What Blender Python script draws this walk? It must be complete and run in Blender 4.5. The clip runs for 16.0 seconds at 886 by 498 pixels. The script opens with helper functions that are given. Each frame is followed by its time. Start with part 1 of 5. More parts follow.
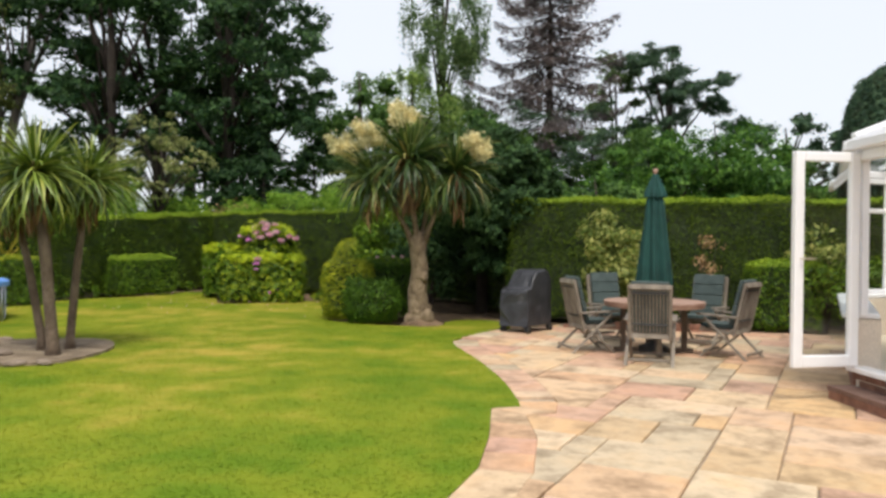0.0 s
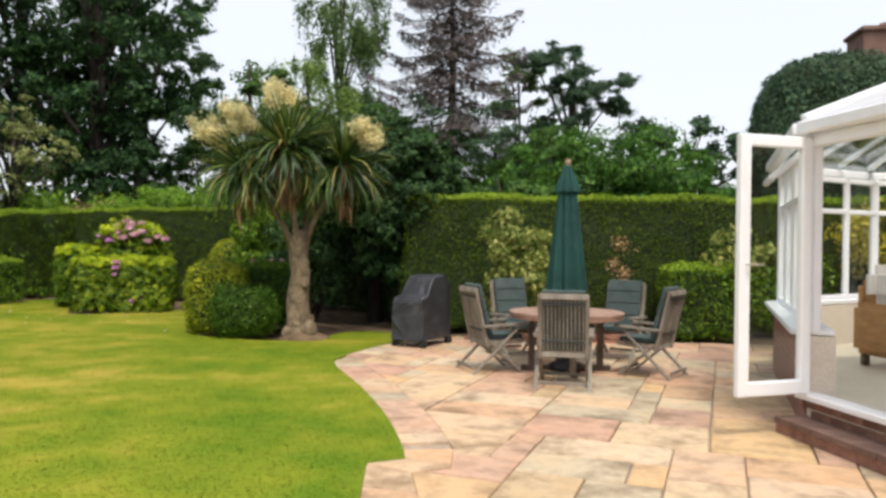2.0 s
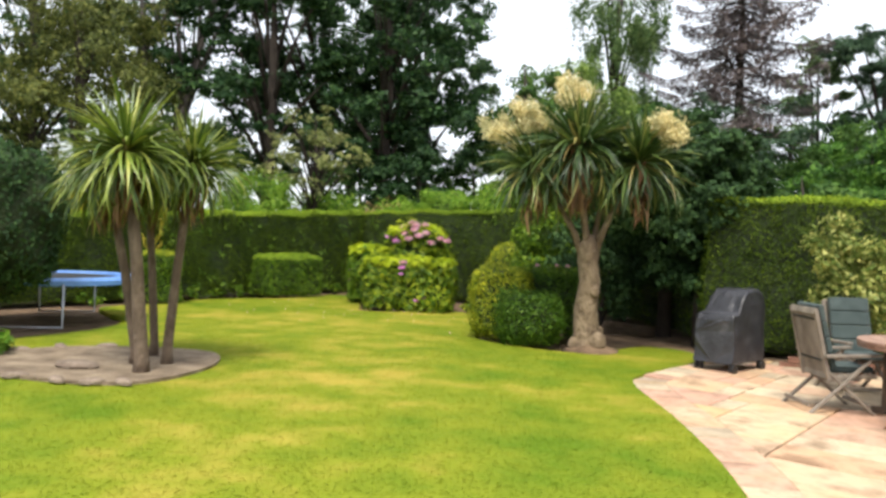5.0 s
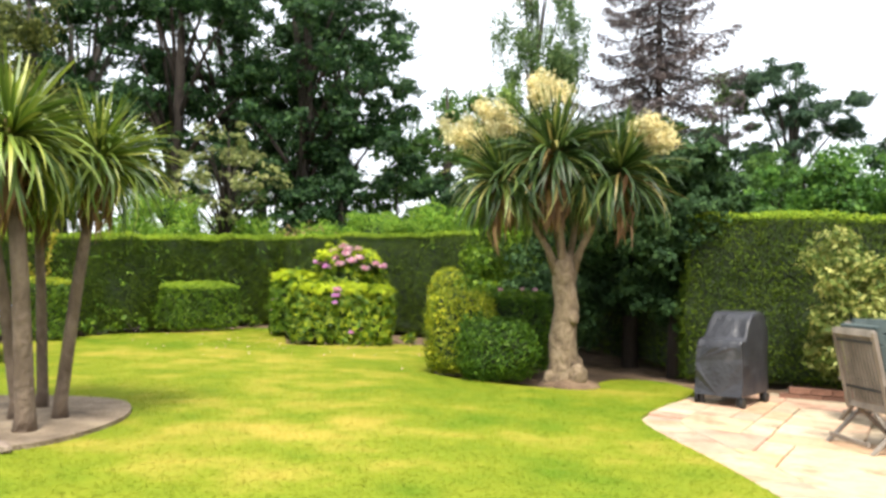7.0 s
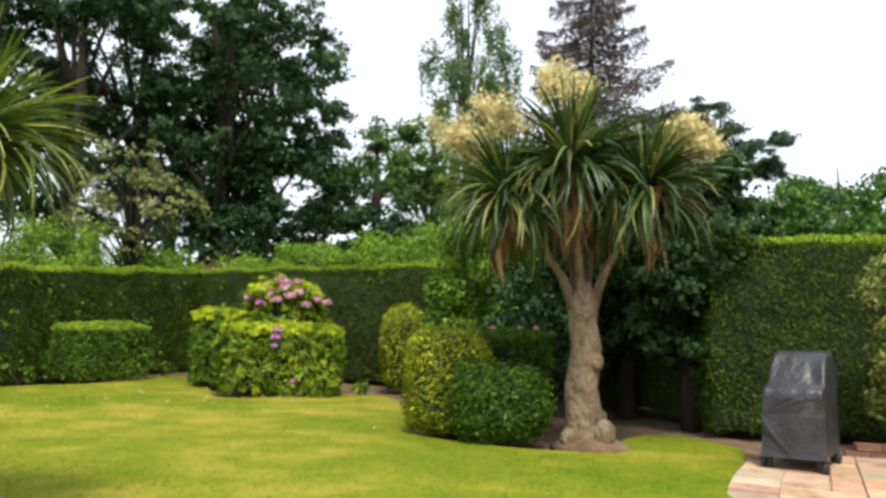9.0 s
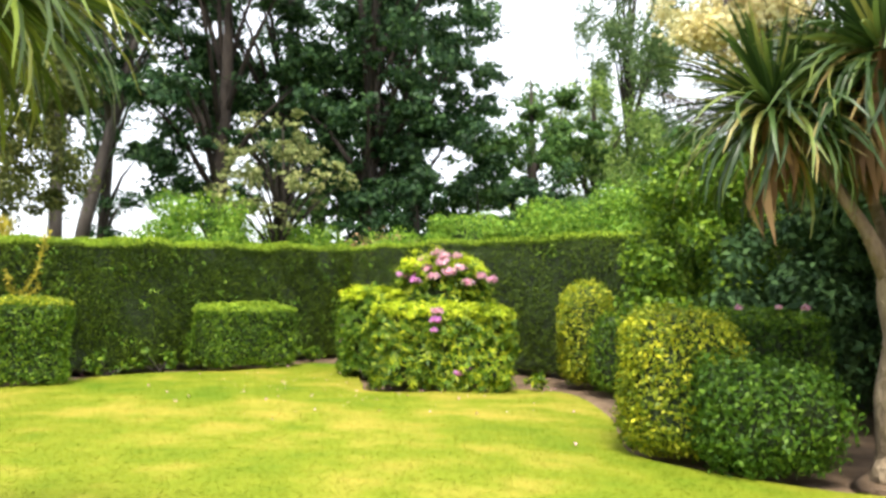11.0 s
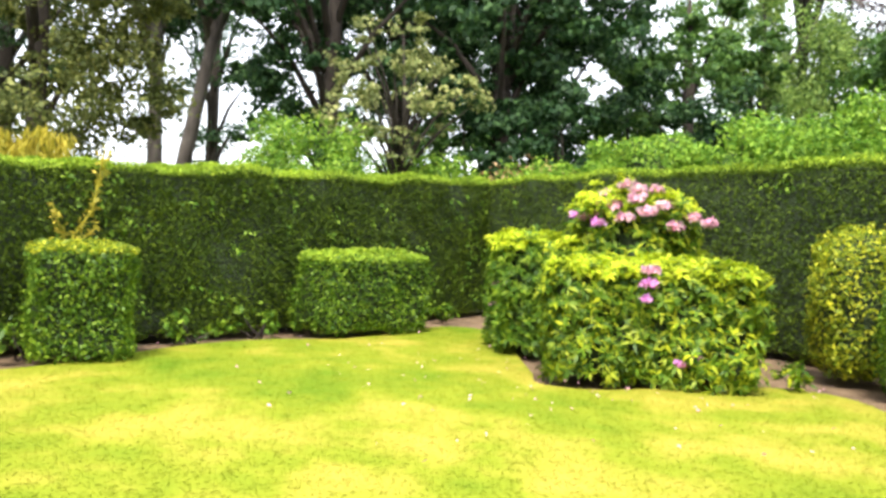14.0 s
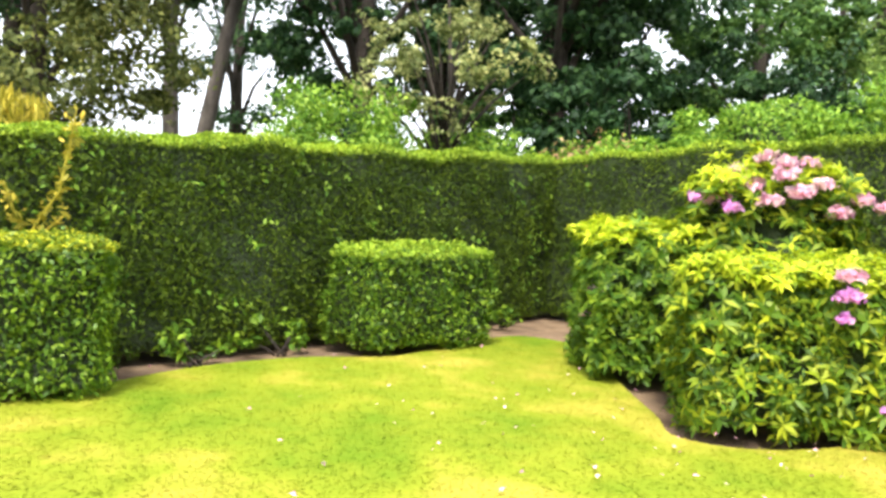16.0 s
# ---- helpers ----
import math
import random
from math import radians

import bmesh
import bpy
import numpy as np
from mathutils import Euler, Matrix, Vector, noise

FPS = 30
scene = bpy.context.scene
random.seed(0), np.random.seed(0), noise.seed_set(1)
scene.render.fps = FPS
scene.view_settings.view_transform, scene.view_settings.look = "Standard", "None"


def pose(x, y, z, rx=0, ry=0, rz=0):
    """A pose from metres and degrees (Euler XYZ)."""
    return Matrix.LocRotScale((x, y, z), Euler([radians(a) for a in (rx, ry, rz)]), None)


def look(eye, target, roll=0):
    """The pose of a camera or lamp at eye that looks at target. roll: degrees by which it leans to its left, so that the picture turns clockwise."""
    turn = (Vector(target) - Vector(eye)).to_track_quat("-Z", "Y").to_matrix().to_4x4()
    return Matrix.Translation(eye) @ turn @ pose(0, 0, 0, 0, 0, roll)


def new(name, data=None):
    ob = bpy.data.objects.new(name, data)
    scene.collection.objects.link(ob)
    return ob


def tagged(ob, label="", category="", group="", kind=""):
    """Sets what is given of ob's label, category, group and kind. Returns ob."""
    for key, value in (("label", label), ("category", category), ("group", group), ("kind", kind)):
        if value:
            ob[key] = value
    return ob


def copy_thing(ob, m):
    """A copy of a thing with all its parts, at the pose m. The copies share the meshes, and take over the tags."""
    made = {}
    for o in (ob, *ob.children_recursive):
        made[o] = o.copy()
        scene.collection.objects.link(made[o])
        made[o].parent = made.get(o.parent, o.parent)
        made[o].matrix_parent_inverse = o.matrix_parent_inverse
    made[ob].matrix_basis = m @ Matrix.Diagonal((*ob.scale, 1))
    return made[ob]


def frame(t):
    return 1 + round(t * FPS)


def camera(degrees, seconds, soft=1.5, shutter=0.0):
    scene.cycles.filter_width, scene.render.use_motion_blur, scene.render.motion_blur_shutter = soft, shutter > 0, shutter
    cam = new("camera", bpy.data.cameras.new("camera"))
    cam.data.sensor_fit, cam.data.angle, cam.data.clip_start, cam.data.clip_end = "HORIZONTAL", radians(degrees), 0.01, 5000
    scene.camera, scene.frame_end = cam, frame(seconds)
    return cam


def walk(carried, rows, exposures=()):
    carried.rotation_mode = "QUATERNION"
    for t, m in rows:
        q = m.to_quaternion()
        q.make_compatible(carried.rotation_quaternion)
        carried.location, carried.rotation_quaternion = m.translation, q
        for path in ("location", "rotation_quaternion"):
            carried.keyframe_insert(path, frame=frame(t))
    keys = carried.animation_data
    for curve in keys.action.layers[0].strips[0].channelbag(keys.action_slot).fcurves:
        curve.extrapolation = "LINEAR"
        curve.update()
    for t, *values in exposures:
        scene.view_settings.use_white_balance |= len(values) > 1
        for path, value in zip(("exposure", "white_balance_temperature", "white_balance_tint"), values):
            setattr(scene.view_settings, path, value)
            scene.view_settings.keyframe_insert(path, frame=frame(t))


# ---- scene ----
cam = camera(61.0, 16.0, soft=3.1)
PATH = [
    (0, (1.043, 1.1, 1.455), (0.499, 3.025, 1.433), 0.5),
    (0.5, (0.994, 1.448, 1.459), (0.541, 3.396, 1.429), 0.4),
    (1, (0.958, 1.852, 1.449), (0.61, 3.821, 1.424), 0.2),
    (1.5, (0.97, 2.291, 1.448), (0.659, 4.267, 1.427), 0.3),
    (2, (0.899, 2.69, 1.46), (0.603, 4.668, 1.443), 0.6),
    (2.5, (0.759, 2.96, 1.486), (0.468, 4.938, 1.479), 1.0),
    (3, (0.684, 3.024, 1.504), (0.251, 4.976, 1.503), 0.9),
    (3.5, (0.658, 2.965, 1.515), (-0.037, 4.84, 1.504), 1.6),
    (4, (0.594, 2.969, 1.499), (-0.273, 4.771, 1.481), 1.9),
    (4.2, (0.541, 3.002, 1.494), (-0.366, 4.784, 1.47), 2.3),
    (6.3, (-0.484, 3.96, 1.336), (-1.437, 5.718, 1.32), 2.0),
    (6.5, (-0.623, 4.06, 1.324), (-1.535, 5.841, 1.317), 1.7),
    (7, (-1.032, 4.338, 1.27), (-1.744, 6.205, 1.347), 1.7),
    (7.5, (-1.448, 4.576, 1.244), (-1.973, 6.501, 1.383), 1.7),
    (8, (-1.859, 4.945, 1.209), (-2.314, 6.885, 1.382), 1.5),
    (10.5, (-3.307, 7.347, 1.18), (-4.003, 9.212, 1.371), 1.2),
    (11, (-3.618, 7.803, 1.123), (-4.455, 9.614, 1.264), 1.4),
    (11.5, (-3.914, 8.239, 1.084), (-4.815, 10.021, 1.191), 1.5),
    (12, (-4.247, 8.667, 1.086), (-5.206, 10.421, 1.167), 1.8),
    (12.5, (-4.63, 9.063, 1.106), (-5.643, 10.787, 1.147), 1.9),
    (13, (-4.993, 9.459, 1.132), (-6.034, 11.167, 1.132), 1.9),
    (13.5, (-5.349, 9.809, 1.17), (-6.417, 11.5, 1.154), 2.1),
    (14, (-5.723, 10.162, 1.203), (-6.801, 11.847, 1.177), 2.2),
    (14.5, (-6.086, 10.529, 1.225), (-7.169, 12.21, 1.201), 2.3),
    (15, (-6.508, 10.891, 1.244), (-7.598, 12.567, 1.205), 2.3),
    (15.5, (-6.856, 11.226, 1.252), (-7.956, 12.895, 1.188), 2.3),
    (16, (-7.118, 11.546, 1.212), (-8.252, 13.192, 1.15), 2.2),
]
walk(cam, [(t, look(eye, target, roll)) for t, eye, target, roll in PATH],
     exposures=[(0, -0.3), (2.5, -0.22), (3.5, -0.25), (4, -0.12), (6.4, 0.5), (7, 0.6), (7.5, 0.4), (8, 0.0), (10.5, 0.4), (11.2, 0.88), (13, 1.0), (16, 1.1)])

# ---------------------------------------------------------------- light
SUN_EL, SUN_AZ = radians(62), radians(158)      # azimuth clockwise from +y
world = bpy.data.worlds.new("sky")
scene.world = world
world.use_nodes = True
wn, wl = world.node_tree.nodes, world.node_tree.links
sky = wn.new("ShaderNodeTexSky")
sky.sky_type, sky.sun_disc = "NISHITA", False
sky.sun_elevation, sky.sun_rotation = SUN_EL, SUN_AZ
sky.dust_density, sky.air_density = 4.0, 1.0
haze = wn.new("ShaderNodeMix")
haze.data_type = "RGBA"
haze.inputs["Factor"].default_value = 0.6
haze.inputs["B"].default_value = (14, 14.4, 15.2, 1)     # thin bright cloud
wl.new(sky.outputs[0], haze.inputs["A"])
wl.new(haze.outputs["Result"], wn["Background"].inputs[0])
wn["Background"].inputs[1].default_value = 0.12

sun_data = bpy.data.lights.new("sun", "SUN")
sun_data.energy, sun_data.angle, sun_data.color = 4.0, radians(16), (1.0, 0.95, 0.85)
sun = new("sun", sun_data)
sun_dir = Vector((math.sin(SUN_AZ) * math.cos(SUN_EL), math.cos(SUN_AZ) * math.cos(SUN_EL), math.sin(SUN_EL)))
sun.matrix_world = look(sun_dir * 60, (0, 0, 0))


# ---------------------------------------------------------------- materials
def base_mat(name, rough=0.7, metal=0.0):
    m = bpy.data.materials.new(name)
    m.use_nodes = True
    b = m.node_tree.nodes["Principled BSDF"]
    b.inputs["Roughness"].default_value, b.inputs["Metallic"].default_value = rough, metal
    return m, m.node_tree.nodes, m.node_tree.links, b


def ramp_of(nodes, stops):
    r = nodes.new("ShaderNodeValToRGB")
    while len(r.color_ramp.elements) < len(stops):
        r.color_ramp.elements.new(0.5)
    for e, (p, c) in zip(r.color_ramp.elements, stops):
        e.position, e.color = p, (*c, 1)
    return r


def noise_of(nodes, links, scale, detail=4, rough=0.55, coord="Object"):
    tc = nodes.new("ShaderNodeTexCoord")
    n = nodes.new("ShaderNodeTexNoise")
    n.inputs["Scale"].default_value, n.inputs["Detail"].default_value, n.inputs["Roughness"].default_value = scale, detail, rough
    links.new(tc.outputs[coord], n.inputs["Vector"])
    return n


def mixed(nodes, links, fac, a, b, mode="MIX"):
    m = nodes.new("ShaderNodeMix")
    m.data_type, m.blend_type = "RGBA", mode
    for key, v in (("Factor", fac), ("A", a), ("B", b)):
        if isinstance(v, (int, float)):
            m.inputs[key].default_value = v
        elif isinstance(v, tuple):
            m.inputs[key].default_value = (*v, 1)
        else:
            links.new(v, m.inputs[key])
    return m.outputs["Result"]


def bumped(nodes, links, b, height, strength, dist):
    bp = nodes.new("ShaderNodeBump")
    bp.inputs["Strength"].default_value, bp.inputs["Distance"].default_value = strength, dist
    links.new(height, bp.inputs["Height"])
    links.new(bp.outputs[0], b.inputs["Normal"])


def leaf_mat(name, dark, mid, light, rough=0.5, through_light=0.3, patch=0.5):
    """Foliage: a colour of its own for each leaf, drifting in patches over the plant."""
    m, n, l, b = base_mat(name, rough)
    dark, mid, light = (tuple(v * 1.55 for v in c) for c in (dark, mid, light))
    geo = n.new("ShaderNodeNewGeometry")
    r = ramp_of(n, ((0.0, dark), (0.55, mid), (1.0, light)))
    l.new(geo.outputs["Random Per Island"], r.inputs[0])
    big = noise_of(n, l, patch, 3)
    tone = ramp_of(n, ((0.3, (0.6, 0.65, 0.6)), (0.7, (1.15, 1.1, 0.95))))
    l.new(big.outputs[0], tone.inputs[0])
    col = mixed(n, l, 1.0, r.outputs[0], tone.outputs[0], "MULTIPLY")
    l.new(col, b.inputs["Base Color"])
    b.inputs["Specular IOR Level"].default_value = 0.2
    tr = n.new("ShaderNodeBsdfTranslucent")
    l.new(col, tr.inputs[0])
    mix = n.new("ShaderNodeMixShader")
    mix.inputs[0].default_value = through_light
    l.new(b.outputs[0], mix.inputs[1])
    l.new(tr.outputs[0], mix.inputs[2])
    l.new(mix.outputs[0], n["Material Output"].inputs[0])
    return m


def noise_mat(name, stops, scale, rough=0.8, fine=60, bump=0.4, dist=0.01, metal=0.0, stretch=None, vary=0.0, grit=0.15):
    """Two scales of noise: stains through a colour ramp, grain as relief."""
    m, n, l, b = base_mat(name, rough, metal)
    big = noise_of(n, l, scale, 5)
    small = noise_of(n, l, fine, 3)
    if stretch:
        for node in (big, small):
            mp = n.new("ShaderNodeMapping")
            mp.inputs["Scale"].default_value = stretch
            l.new(node.inputs["Vector"].links[0].from_socket, mp.inputs[0])
            l.new(mp.outputs[0], node.inputs["Vector"])
    r = ramp_of(n, stops)
    l.new(big.outputs[0], r.inputs[0])
    grain = ramp_of(n, ((0.3, (1 - grit,) * 3), (0.7, (1 + grit * 0.8,) * 3)))
    l.new(small.outputs[0], grain.inputs[0])
    col = mixed(n, l, 1.0, r.outputs[0], grain.outputs[0], "MULTIPLY")
    if vary:
        oi = n.new("ShaderNodeObjectInfo")
        vr = ramp_of(n, ((0.0, (1 - vary,) * 3), (1.0, (1 + vary,) * 3)))
        l.new(oi.outputs["Random"], vr.inputs[0])
        col = mixed(n, l, 1.0, col, vr.outputs[0], "MULTIPLY")
    l.new(col, b.inputs["Base Color"])
    bumped(n, l, b, small.outputs[0], bump, dist)
    return m


def lawn_mat(name, blades=False):
    """Mown grass with broad straw-yellow patches; the blades take the same patches."""
    m, n, l, b = base_mat(name, 0.85)
    big, mid, fine = noise_of(n, l, 0.38, 4), noise_of(n, l, 1.7, 5), noise_of(n, l, 40, 4)
    r = ramp_of(n, ((0.36, (0.10, 0.168, 0.006)), (0.5, (0.19, 0.222, 0.013)), (0.67, (0.42, 0.32, 0.058))))
    s = mixed(n, l, 0.4, big.outputs[0], mid.outputs[0])
    # the middle of the lawn is the driest
    tc = n.new("ShaderNodeTexCoord")
    far = n.new("ShaderNodeVectorMath")
    far.operation = "DISTANCE"
    far.inputs[1].default_value = (-7.5, 13.0, 0)
    l.new(tc.outputs["Object"], far.inputs[0])
    dry = n.new("ShaderNodeMapRange")
    for key, v in (("From Min", 2.0), ("From Max", 9.0), ("To Min", 0.018), ("To Max", -0.06)):
        dry.inputs[key].default_value = v
    l.new(far.outputs["Value"], dry.inputs["Value"])
    total = n.new("ShaderNodeMath")
    total.operation = "ADD"
    l.new(s, total.inputs[0])
    l.new(dry.outputs[0], total.inputs[1])
    l.new(total.outputs[0], r.inputs[0])
    if blades:
        geo = n.new("ShaderNodeNewGeometry")
        g = ramp_of(n, ((0.0, (0.95, 0.97, 0.95)), (1.0, (1.2, 1.18, 1.2))))
        l.new(geo.outputs["Random Per Island"], g.inputs[0])
    else:
        g = ramp_of(n, ((0.3, (0.95, 0.96, 0.95)), (0.72, (1.05, 1.05, 1.05))))
        l.new(fine.outputs[0], g.inputs[0])
    col = mixed(n, l, 1.0, r.outputs[0], g.outputs[0], "MULTIPLY")
    l.new(col, b.inputs["Base Color"])
    b.inputs["Specular IOR Level"].default_value = 0.15
    if blades:
        tr = n.new("ShaderNodeBsdfTranslucent")
        l.new(col, tr.inputs[0])
        mix = n.new("ShaderNodeMixShader")
        mix.inputs[0].default_value = 0.45
        l.new(b.outputs[0], mix.inputs[1])
        l.new(tr.outputs[0], mix.inputs[2])
        l.new(mix.outputs[0], n["Material Output"].inputs[0])
    else:
        bumped(n, l, b, fine.outputs[0], 0.2, 0.01)
    return m


def slab_mat():
    """Riven sandstone: each slab its own tint, from buff over pink to grey."""
    m, n, l, b = base_mat("sandstone", 0.85)
    oi = n.new("ShaderNodeObjectInfo")
    r = ramp_of(n, ((0.0, (0.50, 0.33, 0.205)), (0.18, (0.55, 0.415, 0.275)), (0.38, (0.46, 0.285, 0.21)), (0.55, (0.60, 0.48, 0.335)),
                    (0.75, (0.39, 0.325, 0.235)), (0.88, (0.54, 0.37, 0.20)), (1.0, (0.47, 0.29, 0.215))))
    l.new(oi.outputs["Random"], r.inputs[0])
    stain, vein, fine = noise_of(n, l, 2.2, 6, 0.65), noise_of(n, l, 6.5, 6, 0.7), noise_of(n, l, 45, 4)
    shift = n.new("ShaderNodeMath")
    shift.operation = "MULTIPLY"
    shift.inputs[1].default_value = 90.0
    l.new(oi.outputs["Random"], shift.inputs[0])
    for node in (stain, vein):
        node.noise_dimensions = "4D"
        l.new(shift.outputs[0], node.inputs["W"])
    st = ramp_of(n, ((0.36, (0.55, 0.52, 0.48)), (0.5, (1.0, 1.0, 1.0)), (0.7, (1.15, 1.05, 0.92))))
    l.new(stain.outputs[0], st.inputs[0])
    vn = ramp_of(n, ((0.33, (0.72, 0.68, 0.62)), (0.55, (1.05, 1.03, 1.0))))
    l.new(vein.outputs[0], vn.inputs[0])
    c = mixed(n, l, 1.0, r.outputs[0], st.outputs[0], "MULTIPLY")
    l.new(mixed(n, l, 0.8, c, vn.outputs[0], "MULTIPLY"), b.inputs["Base Color"])
    h = mixed(n, l, 0.4, vein.outputs[0], fine.outputs[0])
    bumped(n, l, b, h, 0.5, 0.012)
    return m


def glass_mat():
    m, n, l, b = base_mat("window_glass", 0.03)
    gl, tp = n.new("ShaderNodeBsdfGlossy"), n.new("ShaderNodeBsdfTransparent")
    gl.inputs["Roughness"].default_value = 0.02
    tp.inputs[0].default_value = (0.92, 0.96, 0.95, 1)
    lw = n.new("ShaderNodeLayerWeight")
    fr = ramp_of(n, ((0.0, (0.05,) * 3), (0.6, (0.09,) * 3), (1.0, (0.8,) * 3)))
    l.new(lw.outputs["Facing"], fr.inputs[0])
    mix = n.new("ShaderNodeMixShader")
    l.new(fr.outputs[0], mix.inputs[0])
    l.new(tp.outputs[0], mix.inputs[1])
    l.new(gl.outputs[0], mix.inputs[2])
    l.new(mix.outputs[0], n["Material Output"].inputs[0])
    return m


M_LAWN, M_BLADE, M_SLAB, M_GLASS = lawn_mat("lawn_grass"), lawn_mat("grass_blades", True), slab_mat(), glass_mat()
M_SOIL = noise_mat("soil", ((0.3, (0.085, 0.052, 0.028)), (0.7, (0.22, 0.145, 0.085))), 4, 0.95, 40, 0.9, 0.03)
M_DRYSOIL = noise_mat("dry_sandy_soil", ((0.3, (0.12, 0.085, 0.055)), (0.5, (0.22, 0.165, 0.11)), (0.7, (0.32, 0.25, 0.17))), 3.5, 0.95, 35, 0.9, 0.04)
M_GROUND = noise_mat("rough_ground", ((0.3, (0.05, 0.07, 0.02)), (0.7, (0.11, 0.13, 0.04))), 0.7, 0.95, 12, 0.8, 0.05)
M_MORTAR = noise_mat("sand_mortar", ((0.3, (0.28, 0.21, 0.15)), (0.7, (0.40, 0.32, 0.24))), 6, 0.95)
# near-black green that paints the shade inside hedges and bushes
M_CORE = noise_mat("shaded_core", ((0.3, (0.014, 0.025, 0.007)), (0.7, (0.032, 0.052, 0.013))), 5, 0.95, 30, 1.0, 0.05)
M_HEDGE = leaf_mat("conifer_hedge_leaves", (0.03, 0.055, 0.005), (0.049, 0.084, 0.007), (0.096, 0.138, 0.011), 0.7, 0.27, 1.6)
# brighter leaf colour for the tops, where daylight falls on them
M_HEDGETOP = leaf_mat("hedge_lit_tops", (0.10, 0.18, 0.015), (0.2, 0.3, 0.025), (0.34, 0.42, 0.04), 0.6, 0.3)
M_BOX = leaf_mat("clipped_bush_leaves", (0.026, 0.064, 0.007), (0.072, 0.142, 0.012), (0.185, 0.275, 0.022), 0.45, 0.25, 1.5)
M_GOLD = leaf_mat("golden_privet_leaves", (0.06, 0.105, 0.01), (0.19, 0.24, 0.018), (0.46, 0.45, 0.03), 0.45, 0.3, 2.5)
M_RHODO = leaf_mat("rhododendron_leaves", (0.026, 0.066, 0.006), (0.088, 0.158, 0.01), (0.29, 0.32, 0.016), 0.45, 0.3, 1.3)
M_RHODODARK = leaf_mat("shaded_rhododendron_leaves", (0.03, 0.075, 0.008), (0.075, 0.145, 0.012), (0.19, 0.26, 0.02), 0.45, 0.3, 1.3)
# yellow young leaves, brightened further for the light on the bush tops
M_RHODOTOP = leaf_mat("rhododendron_lit_new_leaves", (0.16, 0.24, 0.010), (0.28, 0.35, 0.014), (0.44, 0.47, 0.025), 0.45, 0.35, 1.6)
M_DEEP = leaf_mat("deep_green_leaves", (0.02, 0.052, 0.006), (0.045, 0.10, 0.009), (0.10, 0.175, 0.016), 0.5, 0.22, 1.6)
M_YOUNG = leaf_mat("young_tree_leaves", (0.02, 0.062, 0.012), (0.05, 0.125, 0.02), (0.11, 0.21, 0.035), 0.55, 0.3, 0.5)
M_OLIVE = leaf_mat("olive_green_leaves", (0.035, 0.048, 0.014), (0.08, 0.098, 0.026), (0.17, 0.18, 0.05), 0.55, 0.28, 0.6)
M_LIME = leaf_mat("fresh_green_leaves", (0.05, 0.12, 0.012), (0.12, 0.23, 0.025), (0.26, 0.38, 0.05), 0.5, 0.35, 0.8)
M_OAK = leaf_mat("woodland_leaves", (0.008, 0.026, 0.010), (0.021, 0.054, 0.02), (0.055, 0.108, 0.034), 0.55, 0.25, 0.35)
M_OAK2 = leaf_mat("woodland_leaves_light", (0.024, 0.06, 0.016), (0.056, 0.12, 0.03), (0.115, 0.2, 0.045), 0.55, 0.33, 0.35)
M_BIRCH = leaf_mat("birch_leaves", (0.05, 0.09, 0.04), (0.09, 0.15, 0.06), (0.16, 0.22, 0.09), 0.55, 0.35, 0.5)
M_WEEP = leaf_mat("weeping_leaves", (0.07, 0.125, 0.032), (0.15, 0.23, 0.06), (0.27, 0.36, 0.1), 0.55, 0.45, 0.5)
M_GREY = leaf_mat("grey_green_leaves", (0.075, 0.1, 0.035), (0.17, 0.2, 0.075), (0.34, 0.34, 0.15), 0.55, 0.3, 0.6)
M_PURPLE = leaf_mat("bronze_conifer_needles", (0.05, 0.042, 0.05), (0.10, 0.08, 0.09), (0.18, 0.145, 0.15), 0.6, 0.25, 0.5)
M_PINE = leaf_mat("pine_needles", (0.02, 0.045, 0.03), (0.04, 0.08, 0.05), (0.08, 0.13, 0.07), 0.6, 0.2, 0.5)
M_DARK = leaf_mat("dark_evergreen_leaves", (0.012, 0.03, 0.012), (0.025, 0.058, 0.02), (0.05, 0.095, 0.032), 0.75, 0.15, 1.0)
M_VARI = leaf_mat("variegated_leaves", (0.06, 0.105, 0.02), (0.18, 0.22, 0.055), (0.44, 0.42, 0.15), 0.45, 0.3, 1.5)
M_YELLOW = leaf_mat("golden_conifer_tips", (0.13, 0.13, 0.015), (0.3, 0.26, 0.03), (0.5, 0.4, 0.06), 0.55, 0.3)
M_RUST = leaf_mat("withered_leaves", (0.16, 0.09, 0.05), (0.27, 0.16, 0.09), (0.4, 0.27, 0.16), 0.8, 0.2)
M_CREAM = leaf_mat("cream_flower_spray", (0.46, 0.39, 0.21), (0.56, 0.5, 0.3), (0.62, 0.58, 0.4), 0.7, 0.3, 3)
M_PINK = leaf_mat("pink_petals", (0.42, 0.18, 0.32), (0.52, 0.3, 0.42), (0.6, 0.45, 0.5), 0.6, 0.35, 4)
M_MAUVE = leaf_mat("mauve_petals", (0.38, 0.12, 0.4), (0.48, 0.2, 0.5), (0.56, 0.33, 0.56), 0.6, 0.35, 4)
M_THATCH = leaf_mat("dead_palm_leaves", (0.06, 0.035, 0.02), (0.13, 0.075, 0.045), (0.22, 0.14, 0.08), 0.85, 0.1, 2)


